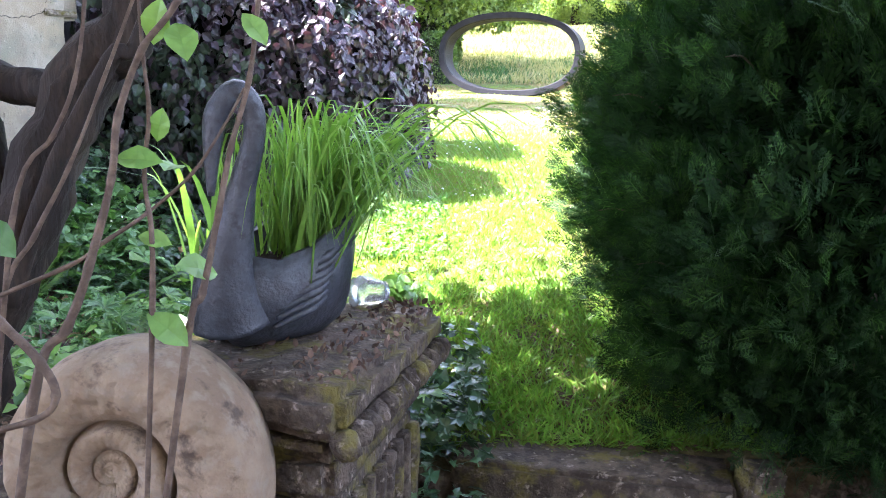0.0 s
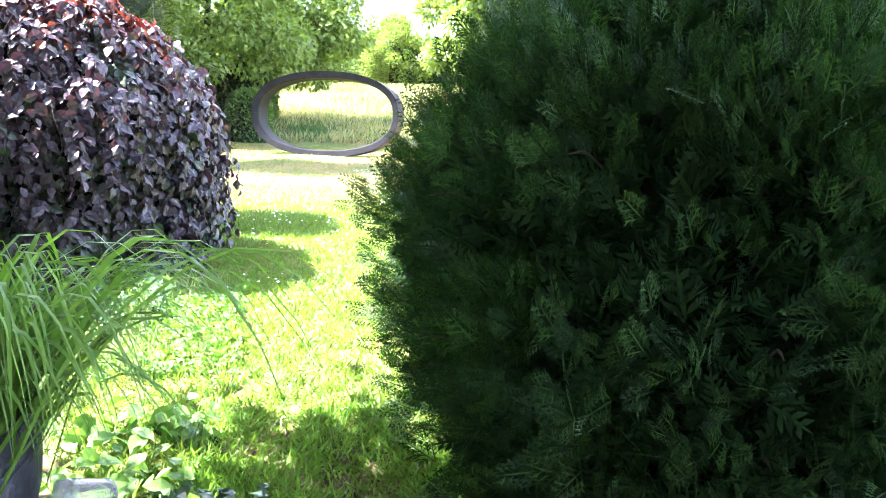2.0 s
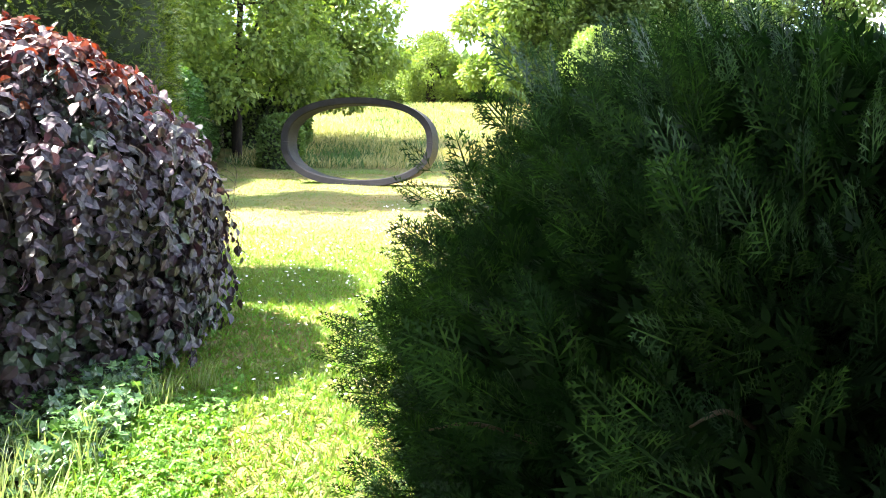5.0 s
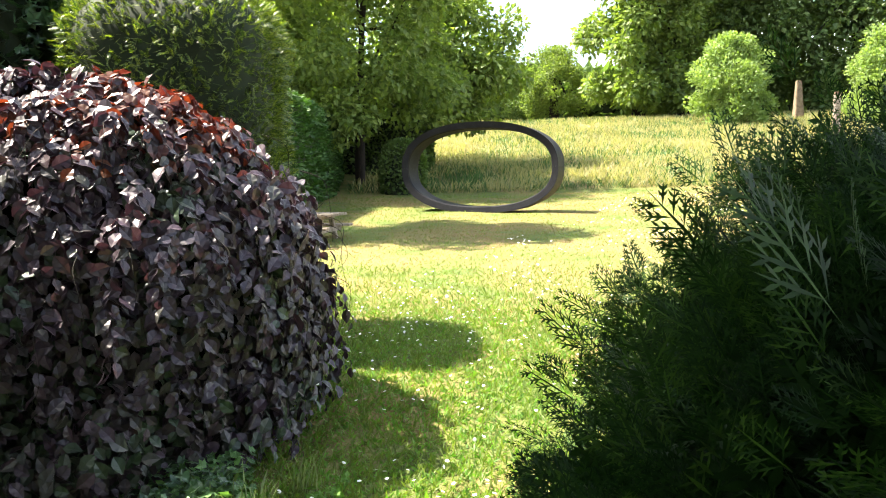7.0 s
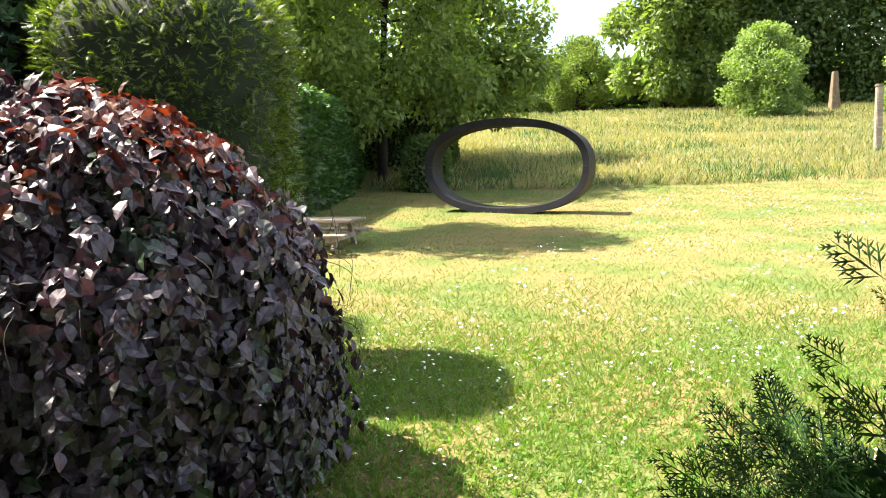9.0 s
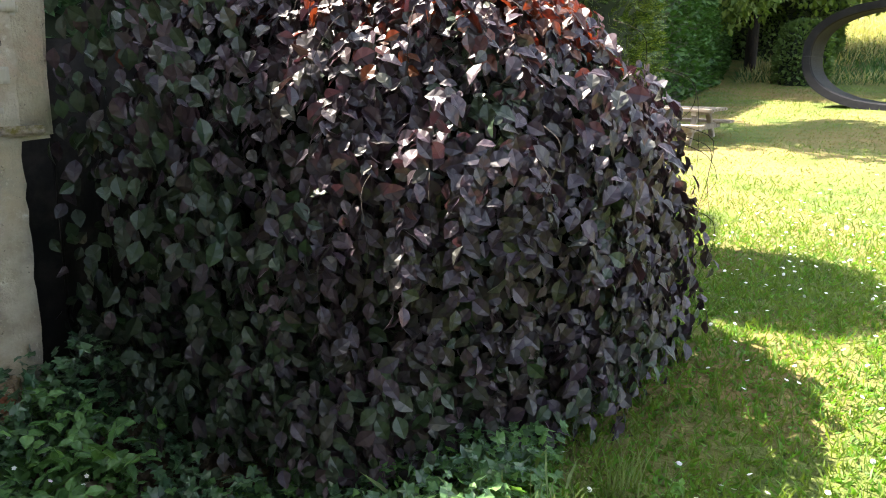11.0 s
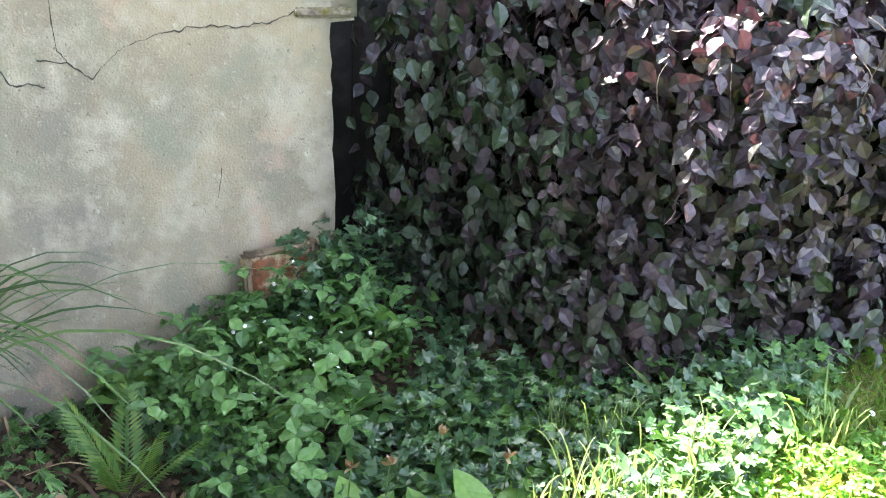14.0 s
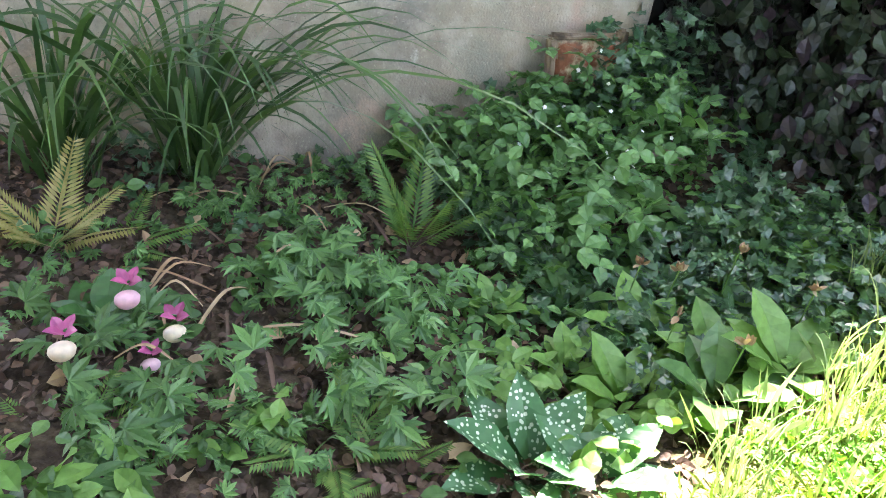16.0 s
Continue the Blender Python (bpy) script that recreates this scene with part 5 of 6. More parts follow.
# ---- branches in front of the start ----
def front_shrub():
    b = thing("bare_shrub", (-0.62, 0.95, 0.3), "twiggy brown shrub with a few fresh leaves", "shrub")
    stems = [
        ([(-0.63, 1.0, 0.35), (-0.563, 1.036, 0.836), (-0.522, 1.051, 0.922), (-0.495, 1.066, 1.003), (-0.469, 1.087, 1.117), (-0.462, 1.102, 1.197), (-0.433, 1.118, 1.284), (-0.388, 1.129, 1.348), (-0.32, 1.15, 1.5)], 0.0095),
        ([(-0.45, 1.05, 0.35), (-0.418, 1.079, 0.965), (-0.433, 1.107, 1.116), (-0.429, 1.123, 1.201), (-0.44, 1.138, 1.285), (-0.46, 1.17, 1.5)], 0.0055),
        ([(-0.44, 1.04, 0.4), (-0.377, 1.086, 0.894), (-0.358, 1.099, 0.962), (-0.339, 1.118, 1.07), (-0.324, 1.135, 1.159), (-0.302, 1.151, 1.248), (-0.292, 1.171, 1.355), (-0.285, 1.19, 1.5)], 0.0075),
        ([(-0.75, 1.17, 0.9), (-0.578, 1.184, 0.976), (-0.52, 1.191, 1.016), (-0.464, 1.198, 1.055), (-0.4, 1.208, 1.114), (-0.357, 1.22, 1.179), (-0.327, 1.231, 1.237)], 0.005),
        ([(-0.66, 0.94, 1.07), (-0.541, 0.927, 0.966), (-0.494, 0.919, 0.922), (-0.474, 0.912, 0.884), (-0.499, 0.907, 0.855), (-0.6, 0.9, 0.83)], 0.0085),
        ([(-0.72, 1.15, 0.4), (-0.66, 1.195, 1.032), (-0.602, 1.218, 1.163), (-0.575, 1.232, 1.236), (-0.562, 1.254, 1.357), (-0.55, 1.27, 1.6)], 0.006),
        ([(-0.76, 1.18, 0.4), (-0.699, 1.219, 0.889), (-0.651, 1.241, 1.008), (-0.602, 1.259, 1.11), (-0.555, 1.283, 1.237), (-0.46, 1.32, 1.5)], 0.0065),
    ]
    for pts, r in stems:
        line = bent(pts, 6)
        part("stem", tube("stem", line, [0.72 * r * (1 - 0.45 * i / len(line)) * (1 + 0.25 * (i % 6 == 0)) for i in range(len(line))], M_TWIG, 8, 0.25), b)
    spots = [(-0.309, 1.147, 1.335), (-0.397, 1.145, 1.32), (-0.41, 1.13, 1.35), (-0.411, 1.124, 1.209), (-0.407, 1.109, 1.126), (-0.44, 1.093, 1.04), (-0.389, 1.086, 1.002), (-0.425, 1.074, 0.939), (-0.44, 1.12, 1.0), (-0.47, 1.1, 1.14)]
    for k, p in enumerate(spots):
        d = (rng.normal(0.3, 0.6), rng.normal(-0.1, 0.4), rng.normal(-0.3, 0.4))
        part("leaf", cloud("leaf", L_BROAD, [p], [d], [(0.2, -0.7, 0.7)], rng.uniform(0.045, 0.07), M_GREEN2), b)
    part("leaf", cloud("leaf", L_BROAD, [(-0.66, 1.09, 1.06)], [(0.8, 0, -0.6)], [(0.3, -0.6, 0.6)], 0.075, M_GREEN), b)


front_shrub()


# ---- bed plants ----
def wall_line(y):
    return -2.23 + 0.47 * (np.asarray(y) - 4.34)


def scatter(n, x0, x1, y0, y1, seed):
    r = np.random.default_rng(seed)
    x, y = r.uniform(x0, x1, n), r.uniform(y0, y1, n)
    k = x > wall_line(y) + 0.03
    return x[k], y[k], r


def ground_cover(name, label, shape, mat, n, area, hmin, hmax, size, patch, thr, seed, tilt=0.45, cat="ground cover"):
    x, y, r = scatter(n, *area, seed)
    pn = np.array([noise.noise(Vector((a * patch, b2 * patch, seed))) for a, b2 in zip(x, y)])
    under = (((x + 1.36) / 0.16) ** 2 + ((y - 4.74) / 0.08) ** 2 < 1) | (((x - BEECH_C[0]) / 0.95) ** 2 + ((y - BEECH_C[1]) / 0.85) ** 2 < 1)
    k = (pn > thr) & ~under
    x, y, pn = x[k], y[k], pn[k]
    m = len(x)
    h = hmin + (hmax - hmin) * r.random(m) * np.clip((pn - thr) * 3 + 0.35, 0.2, 1)
    P = np.stack([x, y, gz(x, y) + h], 1)
    along = np.stack([r.normal(0, 1, m), r.normal(0, 1, m), r.normal(-0.15, 0.3, m)], 1)
    face = np.array((0.25, -0.25, 1.0)) + r.normal(0, tilt, (m, 3))
    return solo(name, cloud(name, shape, P, along, face, size * r.uniform(0.65, 1.25, m), mat), label, cat, kind="stuff")


L_STRAW = leaf_shape([0.0, 0.3, 0.37, 0.24, 0.0], 0.3, 0.2, 0.12)
TRI = (np.concatenate([L_STRAW[0] @ np.array([[math.cos(a), math.sin(a), 0], [-math.sin(a), math.cos(a), 0], [0, 0, 1]]) for a in (0, 2.0, -2.0)]),
       np.concatenate([L_STRAW[1] + 15 * i for i in range(3)]))


def turned(v, a, k=1.0):
    c, d = math.cos(a), math.sin(a)
    return (v * k) @ np.array([[c, d, 0], [-d, c, 0], [0, 0, 1]])


LOBE = L_SIMPLE[0] * np.array((0.48, 1, 1))
TRIPLE = np.concatenate([LOBE] + [turned(LOBE, b2, 0.5) + np.array((0, 0.38, -0.02)) for b2 in (0.75, -0.75)])
CUT = (np.concatenate([turned(TRIPLE, a, k) for a, k in ((0, 1), (0.75, 0.9), (-0.75, 0.9), (1.5, 0.7), (-1.5, 0.7))]),
       np.concatenate([L_SIMPLE[1] + 12 * i for i in range(15)]))

ground_cover("strawberry_patch", "fresh green strawberry leaves below the old wall", TRI, M_STRAW, 900, (-2.4, -1.55, 3.8, 4.6), 0.02, 0.22, 0.038, 1.6, -0.35, 41, 0.8)
ground_cover("ivy_patch", "glossy dark ivy creeping over the bed", L_IVY, M_IVY, 3000, (-2.2, -0.95, 3.75, 4.9), 0.02, 0.13, 0.045, 1.4, -0.25, 42)
ground_cover("ivy_patch", "ivy and herbs at the beech's foot", L_IVY, M_STRAW, 1500, (-1.4, -0.35, 4.3, 5.1), 0.02, 0.14, 0.045, 1.4, -0.7, 53)
ground_cover("ivy_patch", "glossy ivy under the beech's hanging leaves", L_IVY, M_IVY, 1300, (-1.5, -0.4, 4.15, 5.0), 0.02, 0.16, 0.045, 1.4, -0.5, 57, 0.6)
ground_cover("clover_patch", "dense sunlit clover at the lawn's edge", TRI, M_CLOVER, 2600, (-0.82, 0.0, 3.7, 5.3), 0.005, 0.05, 0.022, 2.2, -0.2, 56, 0.5)
ground_cover("ivy_patch", "dark ivy climbing at the wall's foot", L_IVY, M_IVY, 420, (-2.3, -1.85, 4.1, 4.75), 0.04, 0.2, 0.05, 1.0, -0.6, 43, 0.6)
ground_cover("ivy_patch", "ivy shoots on the wall above the clay plaque", L_IVY, M_IVY, 420, (-2.24, -1.9, 4.36, 4.85), 0.12, 0.33, 0.05, 1.0, -0.9, 55, 0.6)
ground_cover("ivy_patch", "ivy and small leaves along the wall's foot", L_IVY, M_IVY, 900, (-2.95, -2.1, 2.9, 4.1), 0.01, 0.1, 0.042, 2.0, -0.15, 58, 0.6)
ground_cover("anemone_patch", "small divided green leaves among the ivy", CUT, M_STRAW, 420, (-2.5, -1.7, 3.0, 3.9), 0.02, 0.1, 0.04, 2.4, 0.0, 59, 0.6)
ground_cover("cranesbill_patch", "cut green cranesbill leaves over leaf litter", CUT, M_GREEN, 170, (-2.1, -1.2, 2.5, 3.6), 0.03, 0.1, 0.075, 2.2, 0.0, 44, 0.35)
ground_cover("violet_patch", "small round green leaves filling the bed", L_BROAD, M_STRAW, 2600, (-1.9, -0.85, 3.3, 4.6), 0.01, 0.09, 0.038, 1.8, -0.2, 51, 0.7)
ground_cover("lobed_leaf_patch", "small lobed green leaves in the leaf litter", CUT, M_STRAW, 560, (-2.3, -1.0, 2.3, 3.5), 0.01, 0.08, 0.042, 2.6, 0.05, 52, 0.6)
ground_cover("herb_patch", "pale green herbs along the bed's edge", L_BROAD, M_GREEN2, 500, (-1.3, -0.8, 3.4, 4.7), 0.02, 0.1, 0.06, 1.5, -0.05, 45, 0.5)
ground_cover("herb_patch", "leafy herbs beside the pedestal", L_BROAD, M_GREEN2, 900, (-1.3, -0.05, 2.2, 3.3), 0.02, 0.14, 0.07, 1.5, -0.2, 46, 0.5)
ground_cover("herb_patch", "low green herbs in the shaded bed", L_BROAD, M_GREEN, 700, (-2.6, -0.9, 1.9, 3.3), 0.02, 0.1, 0.05, 2.0, 0.12, 47, 0.5)
ground_cover("ivy_patch", "dark ivy at the foot of the pedestal", L_IVY, M_IVY, 700, (-0.2, 0.1, 1.75, 2.6), 0.0, 0.2, 0.045, 1.5, -0.7, 48, 0.6)
ground_cover("dead_leaves", "brown fallen leaves over the soil", L_BROAD, M_DEAD, 11000, (-2.9, -0.7, 1.9, 4.6), 0.003, 0.025, 0.033, 1.0, -1.0, 49, 0.8, "leaf litter")
ground_cover("path_litter", "dry leaves and straw on the path", L_BROAD, M_DEAD, 700, (-0.1, 0.8, 1.2, 3.2), 0.003, 0.012, 0.03, 1.0, -1.0, 50, 0.3, "leaf litter")


def leafy(name, label, me, spots, n, size, height, group, spread=0.1, cat="plant"):
    """Small plants of stalked leaves; the leaves share one mesh."""
    r = np.random.default_rng(len(label))
    for x, y in spots:
        z = float(gz(x, y))
        b = thing(name, (x, y, z), label, cat, group)
        for k in range(n):
            d = Vector((r.normal(0, spread), r.normal(0, spread), height * r.uniform(0.4, 1.1)))
            ob = new("leaf", me)
            ob.parent = b
            sc = size * r.uniform(0.7, 1.25)
            ob.matrix_local = Matrix.Translation(d) @ Euler((r.normal(-0.25, 0.35), r.normal(0.25, 0.35), r.uniform(0, 6.28))).to_matrix().to_4x4() @ Matrix.Scale(sc, 4)


def one_leaf(name, shape, mat):
    return mesh_np(name, shape[0], shape[1], mat)


pr = np.random.default_rng(88)
straw = [(x, y) for x, y in zip(pr.uniform(-2.25, -1.5, 40), pr.uniform(3.85, 4.5, 40)) if x > float(wall_line(y)) + 0.12][:24]
leafy("strawberry_plant", "wild strawberry plant with bright three-part leaves", one_leaf("leaf", TRI, M_STRAW), straw, 11, 0.055, 0.25, "strawberries by the wall")
leafy("cranesbill", "cranesbill with deeply cut green leaves", one_leaf("leaf", CUT, M_STRAW), [(-1.95, 3.3), (-1.7, 3.35), (-1.55, 3.15), (-1.5, 3.35), (-1.35, 3.3), (-1.6, 3.25), (-1.15, 3.1), (-1.4, 2.98), (-1.85, 3.18), (-1.75, 3.25)], 10, 0.07, 0.13, "cranesbills in the bed")
leafy("wood_sorrel", "small round-leaved green plant in the leaf litter", one_leaf("leaf", TRI, M_GREEN), [(-1.45, 2.6), (-1.5, 2.68), (-1.25, 2.8), (-1.9, 3.5), (-1.2, 3.5)], 16, 0.03, 0.05, "sorrels in the bed", 0.06)


def fern(centre, n, length, label, mat, lean=(0, 0, 0), rise=0.8):
    b = thing("fern", centre, label, "fern", "ferns in the bed")
    for k in range(n):
        a = 2 * math.pi * k / n + rng.normal(0, 0.3)
        d = np.array((math.cos(a), math.sin(a), rise * rng.uniform(0.7, 1.4))) + np.array(lean)
        ln = length * rng.uniform(0.75, 1.15)
        me = cloud("frond", S_FERN, [centre], [d], [np.array((-math.cos(a) * 0.4, -math.sin(a) * 0.4, 1.0))], ln, mat, ln * 1.15)
        part("frond", me, b)


fern((-1.92, 3.62, 0.22), 6, 0.36, "upright green fern in brown leaf litter", M_FERN, (0.1, 0.15, 0), 1.6)
fern((-2.2, 2.62, 0.3), 9, 0.36, "yellowed fern among long grass leaves", M_FERN_OLD, (0.2, 0.1, 0), 1.0)
fern((-2.2, 2.8, 0.25), 5, 0.28, "green arching fern beside the yellowed one", M_FERN, (0.2, 0, 0), 0.6)
fern((-1.4, 2.52, 0.26), 9, 0.24, "small leathery fern near the orchids", M_FERN, (0, 0, 0), 0.5)
fern((-1.2, 3.02, 0.24), 10, 0.25, "feathery fern in the front of the bed", M_FERN, (0, 0, 0), 0.6)
fern((-1.08, 3.1, 0.25), 8, 0.2, "feathery low fern beside the lungwort", M_FERN, (0, 0, 0), 0.5)
fern((-2.02, 4.05, 0.38), 7, 0.16, "small bright fern among strawberry leaves", M_GREEN2, (0.2, -0.2, 0), 0.5)


def rosette(name, label, centre, n, length, width, mat, rise=0.8, cat="plant", leafname="leaf", group="", lean=(0, 0, 0)):
    b = thing(name, centre, label, cat, group)
    for k in range(n):
        a = 2.4 * k + rng.normal(0, 0.25)
        f = k / max(n - 1, 1)
        d = np.array((math.cos(a), math.sin(a), rise * (0.35 + 1.3 * f))) + np.array(lean)
        ln = length * rng.uniform(0.75, 1.1)
        me = cloud(leafname, L_BROAD, [np.array(centre) + d * 0.02], [d], [(-math.cos(a) * 0.5, -math.sin(a) * 0.5, 1.0)], ln, mat, ln * width)
        part(leafname, me, b)
    return b


rosette("lungwort", "lungwort with white-spotted green leaves", (-0.92, 3.36, 0.26), 11, 0.21, 0.72, M_LUNG, 1.0)
rosette("lungwort", "young white-spotted lungwort leaves", (-0.82, 3.44, 0.3), 9, 0.2, 0.75, M_LUNG, 0.8)
for i, (x, y, ln) in enumerate([(-1.2, 3.92, 0.17), (-1.32, 4.1, 0.16), (-0.98, 3.98, 0.2), (-1.08, 4.2, 0.17), (-1.02, 3.72, 0.16), (-0.88, 3.85, 0.2), (-0.85, 4.05, 0.2), (-1.42, 3.85, 0.14), (-1.2, 3.68, 0.13), (-1.05, 4.4, 0.15), (-1.5, 3.65, 0.12)]):
    rosette("primula", "primula rosette with pale green wrinkled leaves", (x, y, float(gz(x, y)) + 0.02), 10, ln, 0.8, (M_GREEN2, M_GREEN)[i % 2], 0.75, group="primulas in the bed")
rosette("hart_tongue_fern", "hart's tongue fern with long glossy leaves", (-1.88, 4.32, 0.42), 9, 0.24, 0.32, M_GREEN, 0.75, "fern")
rosette("hart_tongue_fern", "hart's tongue fern with browned leaves by the orchids", (-1.72, 2.95, 0.2), 8, 0.2, 0.4, M_GREEN, 0.6, "fern")
rosette("foxglove", "two broad pale leaves at the wall's foot", (-2.27, 3.85, 0.3), 5, 0.19, 0.85, M_GREEN2, 0.9)
rosette("hosta", "broad yellow-green leaves beyond the fossil", (-0.9, 2.6, 0.33), 9, 0.2, 0.9, M_GREEN2, 0.8)
rosette("hosta", "fresh upright leaves in the shaded bed", (-1.2, 2.4, 0.28), 9, 0.15, 0.6, M_GREEN2, 1.1)
rosette("dock_plant", "pale green dock leaves by the pedestal", (0.0, 2.35, 0.32), 7, 0.13, 0.8, M_GREEN2, 0.8)
for x, y in ((-1.45, 4.35), (-1.3, 4.45), (-1.6, 4.25), (-1.2, 4.5)):
    rosette("violet_plant", "rounded toothed green leaves in the shade", (x, y, float(gz(x, y)) + 0.06), 9, 0.11, 1.15, M_GREEN, 0.7, group="violets below the beech")

arching("sedge_clump", "clump of long dark green strap leaves against the wall", "plant", (-2.56, 3.14, 0.25), 110, 1.2, 0.0125, M_BLADE, 0.95, (0.25, 0.15, 0), 1.3, 0.9, 9, "foliage", 40)
arching("sedge_clump", "long green grass leaves leaning over the bed", "plant", (-2.62, 2.74, 0.25), 85, 1.15, 0.012, M_BLADE, 0.8, (0.25, 0.12, 0), 1.3, 0.8, 9, "foliage", 20)
for x, y, s in ((-0.75, 4.45, 0.3), (-0.5, 4.4, 0.28), (-0.95, 4.5, 0.28), (-0.45, 4.15, 0.26), (-0.4, 3.75, 0.24), (-0.55, 3.55, 0.22), (-0.72, 4.1, 0.3), (-0.62, 3.85, 0.28), (-0.65, 3.62, 0.26), (-0.62, 4.2, 0.26), (-0.55, 3.95, 0.22), (-0.7, 4.25, 0.28), (-0.3, 4.7, 0.22), (-0.15, 5.0, 0.2)):
    arching("tall_grass", "sunlit tuft of long lawn grass at the bed's edge", "grass", (x, y, float(gz(x, y))), 36, s, 0.003, M_TUFT, 0.4, (0.05, -0.05, 0), 1.25, 0.5, 5, "foliage", 8)


def orchid(centre, blooms):
    b = thing("lady_slipper_orchid", centre, "lady's slipper orchid with pink and cream pouched flowers", "flower")
    c = np.array(centre)
    for k in range(12):
        a = 2.4 * k
        d = np.array((math.cos(a), math.sin(a), 0.35 + 0.09 * k))
        me = cloud("leaf", L_BROAD, [c + np.array((0, 0, 0.01 * k))], [d], [(-math.cos(a) * 0.5, -math.sin(a) * 0.5, 1.0)], 0.15 + 0.05 * (k < 5), M_ORCHID, 0.13 + 0.04 * (k < 5))
        part("leaf", me, b)
    for bx, by, bz, s, mt in blooms:
        p = Vector((bx, by, bz))
        part("stalk", tube("stalk", bent([Vector(centre), Vector(centre).lerp(p, 0.6) + Vector((0, 0, 0.05)), p + Vector((0, 0, 0.01))], 5), [0.003] * 11, M_ORCHID, 6), b)
        bm = bmesh.new()
        bmesh.ops.create_uvsphere(bm, u_segments=14, v_segments=10, radius=0.5)
        for v in bm.verts:
            v.co = Vector((v.co.x * 0.85, v.co.y * 1.1, v.co.z * (1.0 if v.co.z < 0 else 0.7))) * s
        bmesh.ops.translate(bm, vec=p + Vector((s * 0.5, -s * 0.25, -s * 0.35)), verts=bm.verts)
        fl = part("pouch", bm_mesh("pouch", bm, mt, True), b, "rounded slipper-shaped lip")
        for a in (0.3, 2.2, 3.9, 5.3):
            part("petal", cloud("petal", L_BROAD, [p], [(math.cos(a) - 0.3, math.sin(a) * 0.7, 0.7)], [(0.3, -0.5, 1)], s * 1.0, M_PINK, s * 0.8), b, "purple-pink petal")


orchid((-1.8, 2.68, 0.2), [(-1.76, 2.74, 0.42, 0.056, M_BLUSH), (-1.66, 2.82, 0.36, 0.052, M_CREAM), (-1.62, 2.57, 0.42, 0.055, M_CREAM), (-1.58, 2.74, 0.34, 0.042, M_BLUSH)])


dl = np.random.default_rng(17)
dry_mesh = one_leaf("dry_leaf", L_BROAD, M_TAN)
for k in range(34):
    x, y = dl.uniform(-2.2, -1.0), dl.uniform(2.5, 3.75)
    ob = tagged(new("fallen_leaf", dry_mesh), "curled tan fallen leaf on the soil", "leaf", "fallen leaves in the bed")
    ob.matrix_world = Matrix.Translation((x, y, float(gz(x, y)) + 0.03)) @ Euler((dl.normal(0, 0.5), dl.normal(0, 0.5), dl.uniform(0, 6.3))).to_matrix().to_4x4() @ Matrix.Scale(dl.uniform(0.045, 0.08), 4)


def withered_leaves():
    """Long dry leaves of the strap plant and browned fern leaves lying in the bed."""
    r = np.random.default_rng(23)
    for k in range(26):
        x, y = (r.uniform(-2.45, -1.95), r.uniform(2.95, 3.7)) if k < 14 else (r.uniform(-1.85, -1.45), r.uniform(2.75, 3.1))
        z = float(gz(x, y)) + 0.02
        u = r.uniform(0, 6.28)
        ln = r.uniform(0.12, 0.3)
        d = Vector((math.cos(u), math.sin(u), 0)) * ln
        lift = r.uniform(0.02, 0.09)
        line = bent([(x, y, z), Vector((x, y, z + lift)) + d * 0.5, Vector((x, y, z + lift * 0.3)) + d], 5)
        side = d.cross(Vector((0, 0, 1))).normalized()
        w = r.uniform(0.004, 0.009)
        vs, ts = [], []
        for i, q in enumerate(line):
            f = i / (len(line) - 1)
            ww = w * (0.4 + 1.2 * f * (1.15 - f))
            curl = Vector((0, 0, 0.6 * ww))
            vs += [tuple(q - side * ww + curl), tuple(q), tuple(q + side * ww + curl)]
        for i in range(len(line) - 1):
            j = 3 * i
            for o in (0, 1):
                ts += [(j + o, j + o + 1, j + o + 4), (j + o, j + o + 4, j + o + 3)]
        solo("withered_leaf", mesh_np("withered_leaf", vs, ts, M_TAN if k % 3 else M_DEAD, True), "long dry curled leaf lying in the bed", "leaf", "withered leaves in the bed")


withered_leaves()


def seed_stalks():
    for x, y, h in ((-1.17, 4.17, 0.27), (-1.3, 3.95, 0.22), (-1.1, 3.9, 0.2), (-0.95, 4.2, 0.22), (-1.25, 4.05, 0.2), (-0.9, 3.9, 0.18)):
        z = float(gz(x, y))
        b = thing("primula_stalk", (x, y, z), "thin stalk with a dry brown seed head", "plant", "seed stalks in the bed")
        part("stalk", tube("stalk", bent([(x, y, z), (x + 0.01, y, z + h * 0.6), (x + 0.015, y + 0.01, z + h)], 4), [0.0022] * 9, M_GREEN2, 5), b)
        for k in range(7):
            part("seed_pod", cloud("seed_pod", L_SIMPLE, [(x + 0.015, y + 0.01, z + h)], rnd(1) * 0.6 + (0, 0, 0.7), rnd(1), 0.03, M_TAN), b, "dry papery seed pod")


seed_stalks()


def clay_tile():
    b = thing("clay_plaque", (-2.12, 4.38, 0.62), "broken clay plaque leaning among ivy at the wall", "plaque")
    m = wall_pose(0.23, 0.705, 0.1) @ pose(0, 0, 0, -12, 3, 0)
    part("plate", box("plate", (0.24, 0.035, 0.17), m, M_CLAY, 0.008, 4, 0.008, 2), b)
    part("rim", box("rim", (0.035, 0.05, 0.2), m @ pose(-0.12, 0, 0.015), M_FOSSIL, 0.01, 3, 0.006, 3), b, "pale raised edge")
    part("rim", box("rim", (0.27, 0.045, 0.03), m @ pose(0, 0.002, 0.085), M_FOSSIL, 0.01, 3, 0.006, 4), b, "pale raised edge")
    part("rim", box("rim", (0.035, 0.05, 0.17), m @ pose(0.125, 0, 0), M_FOSSIL, 0.01, 3, 0.006, 5), b, "pale raised edge")


clay_tile()


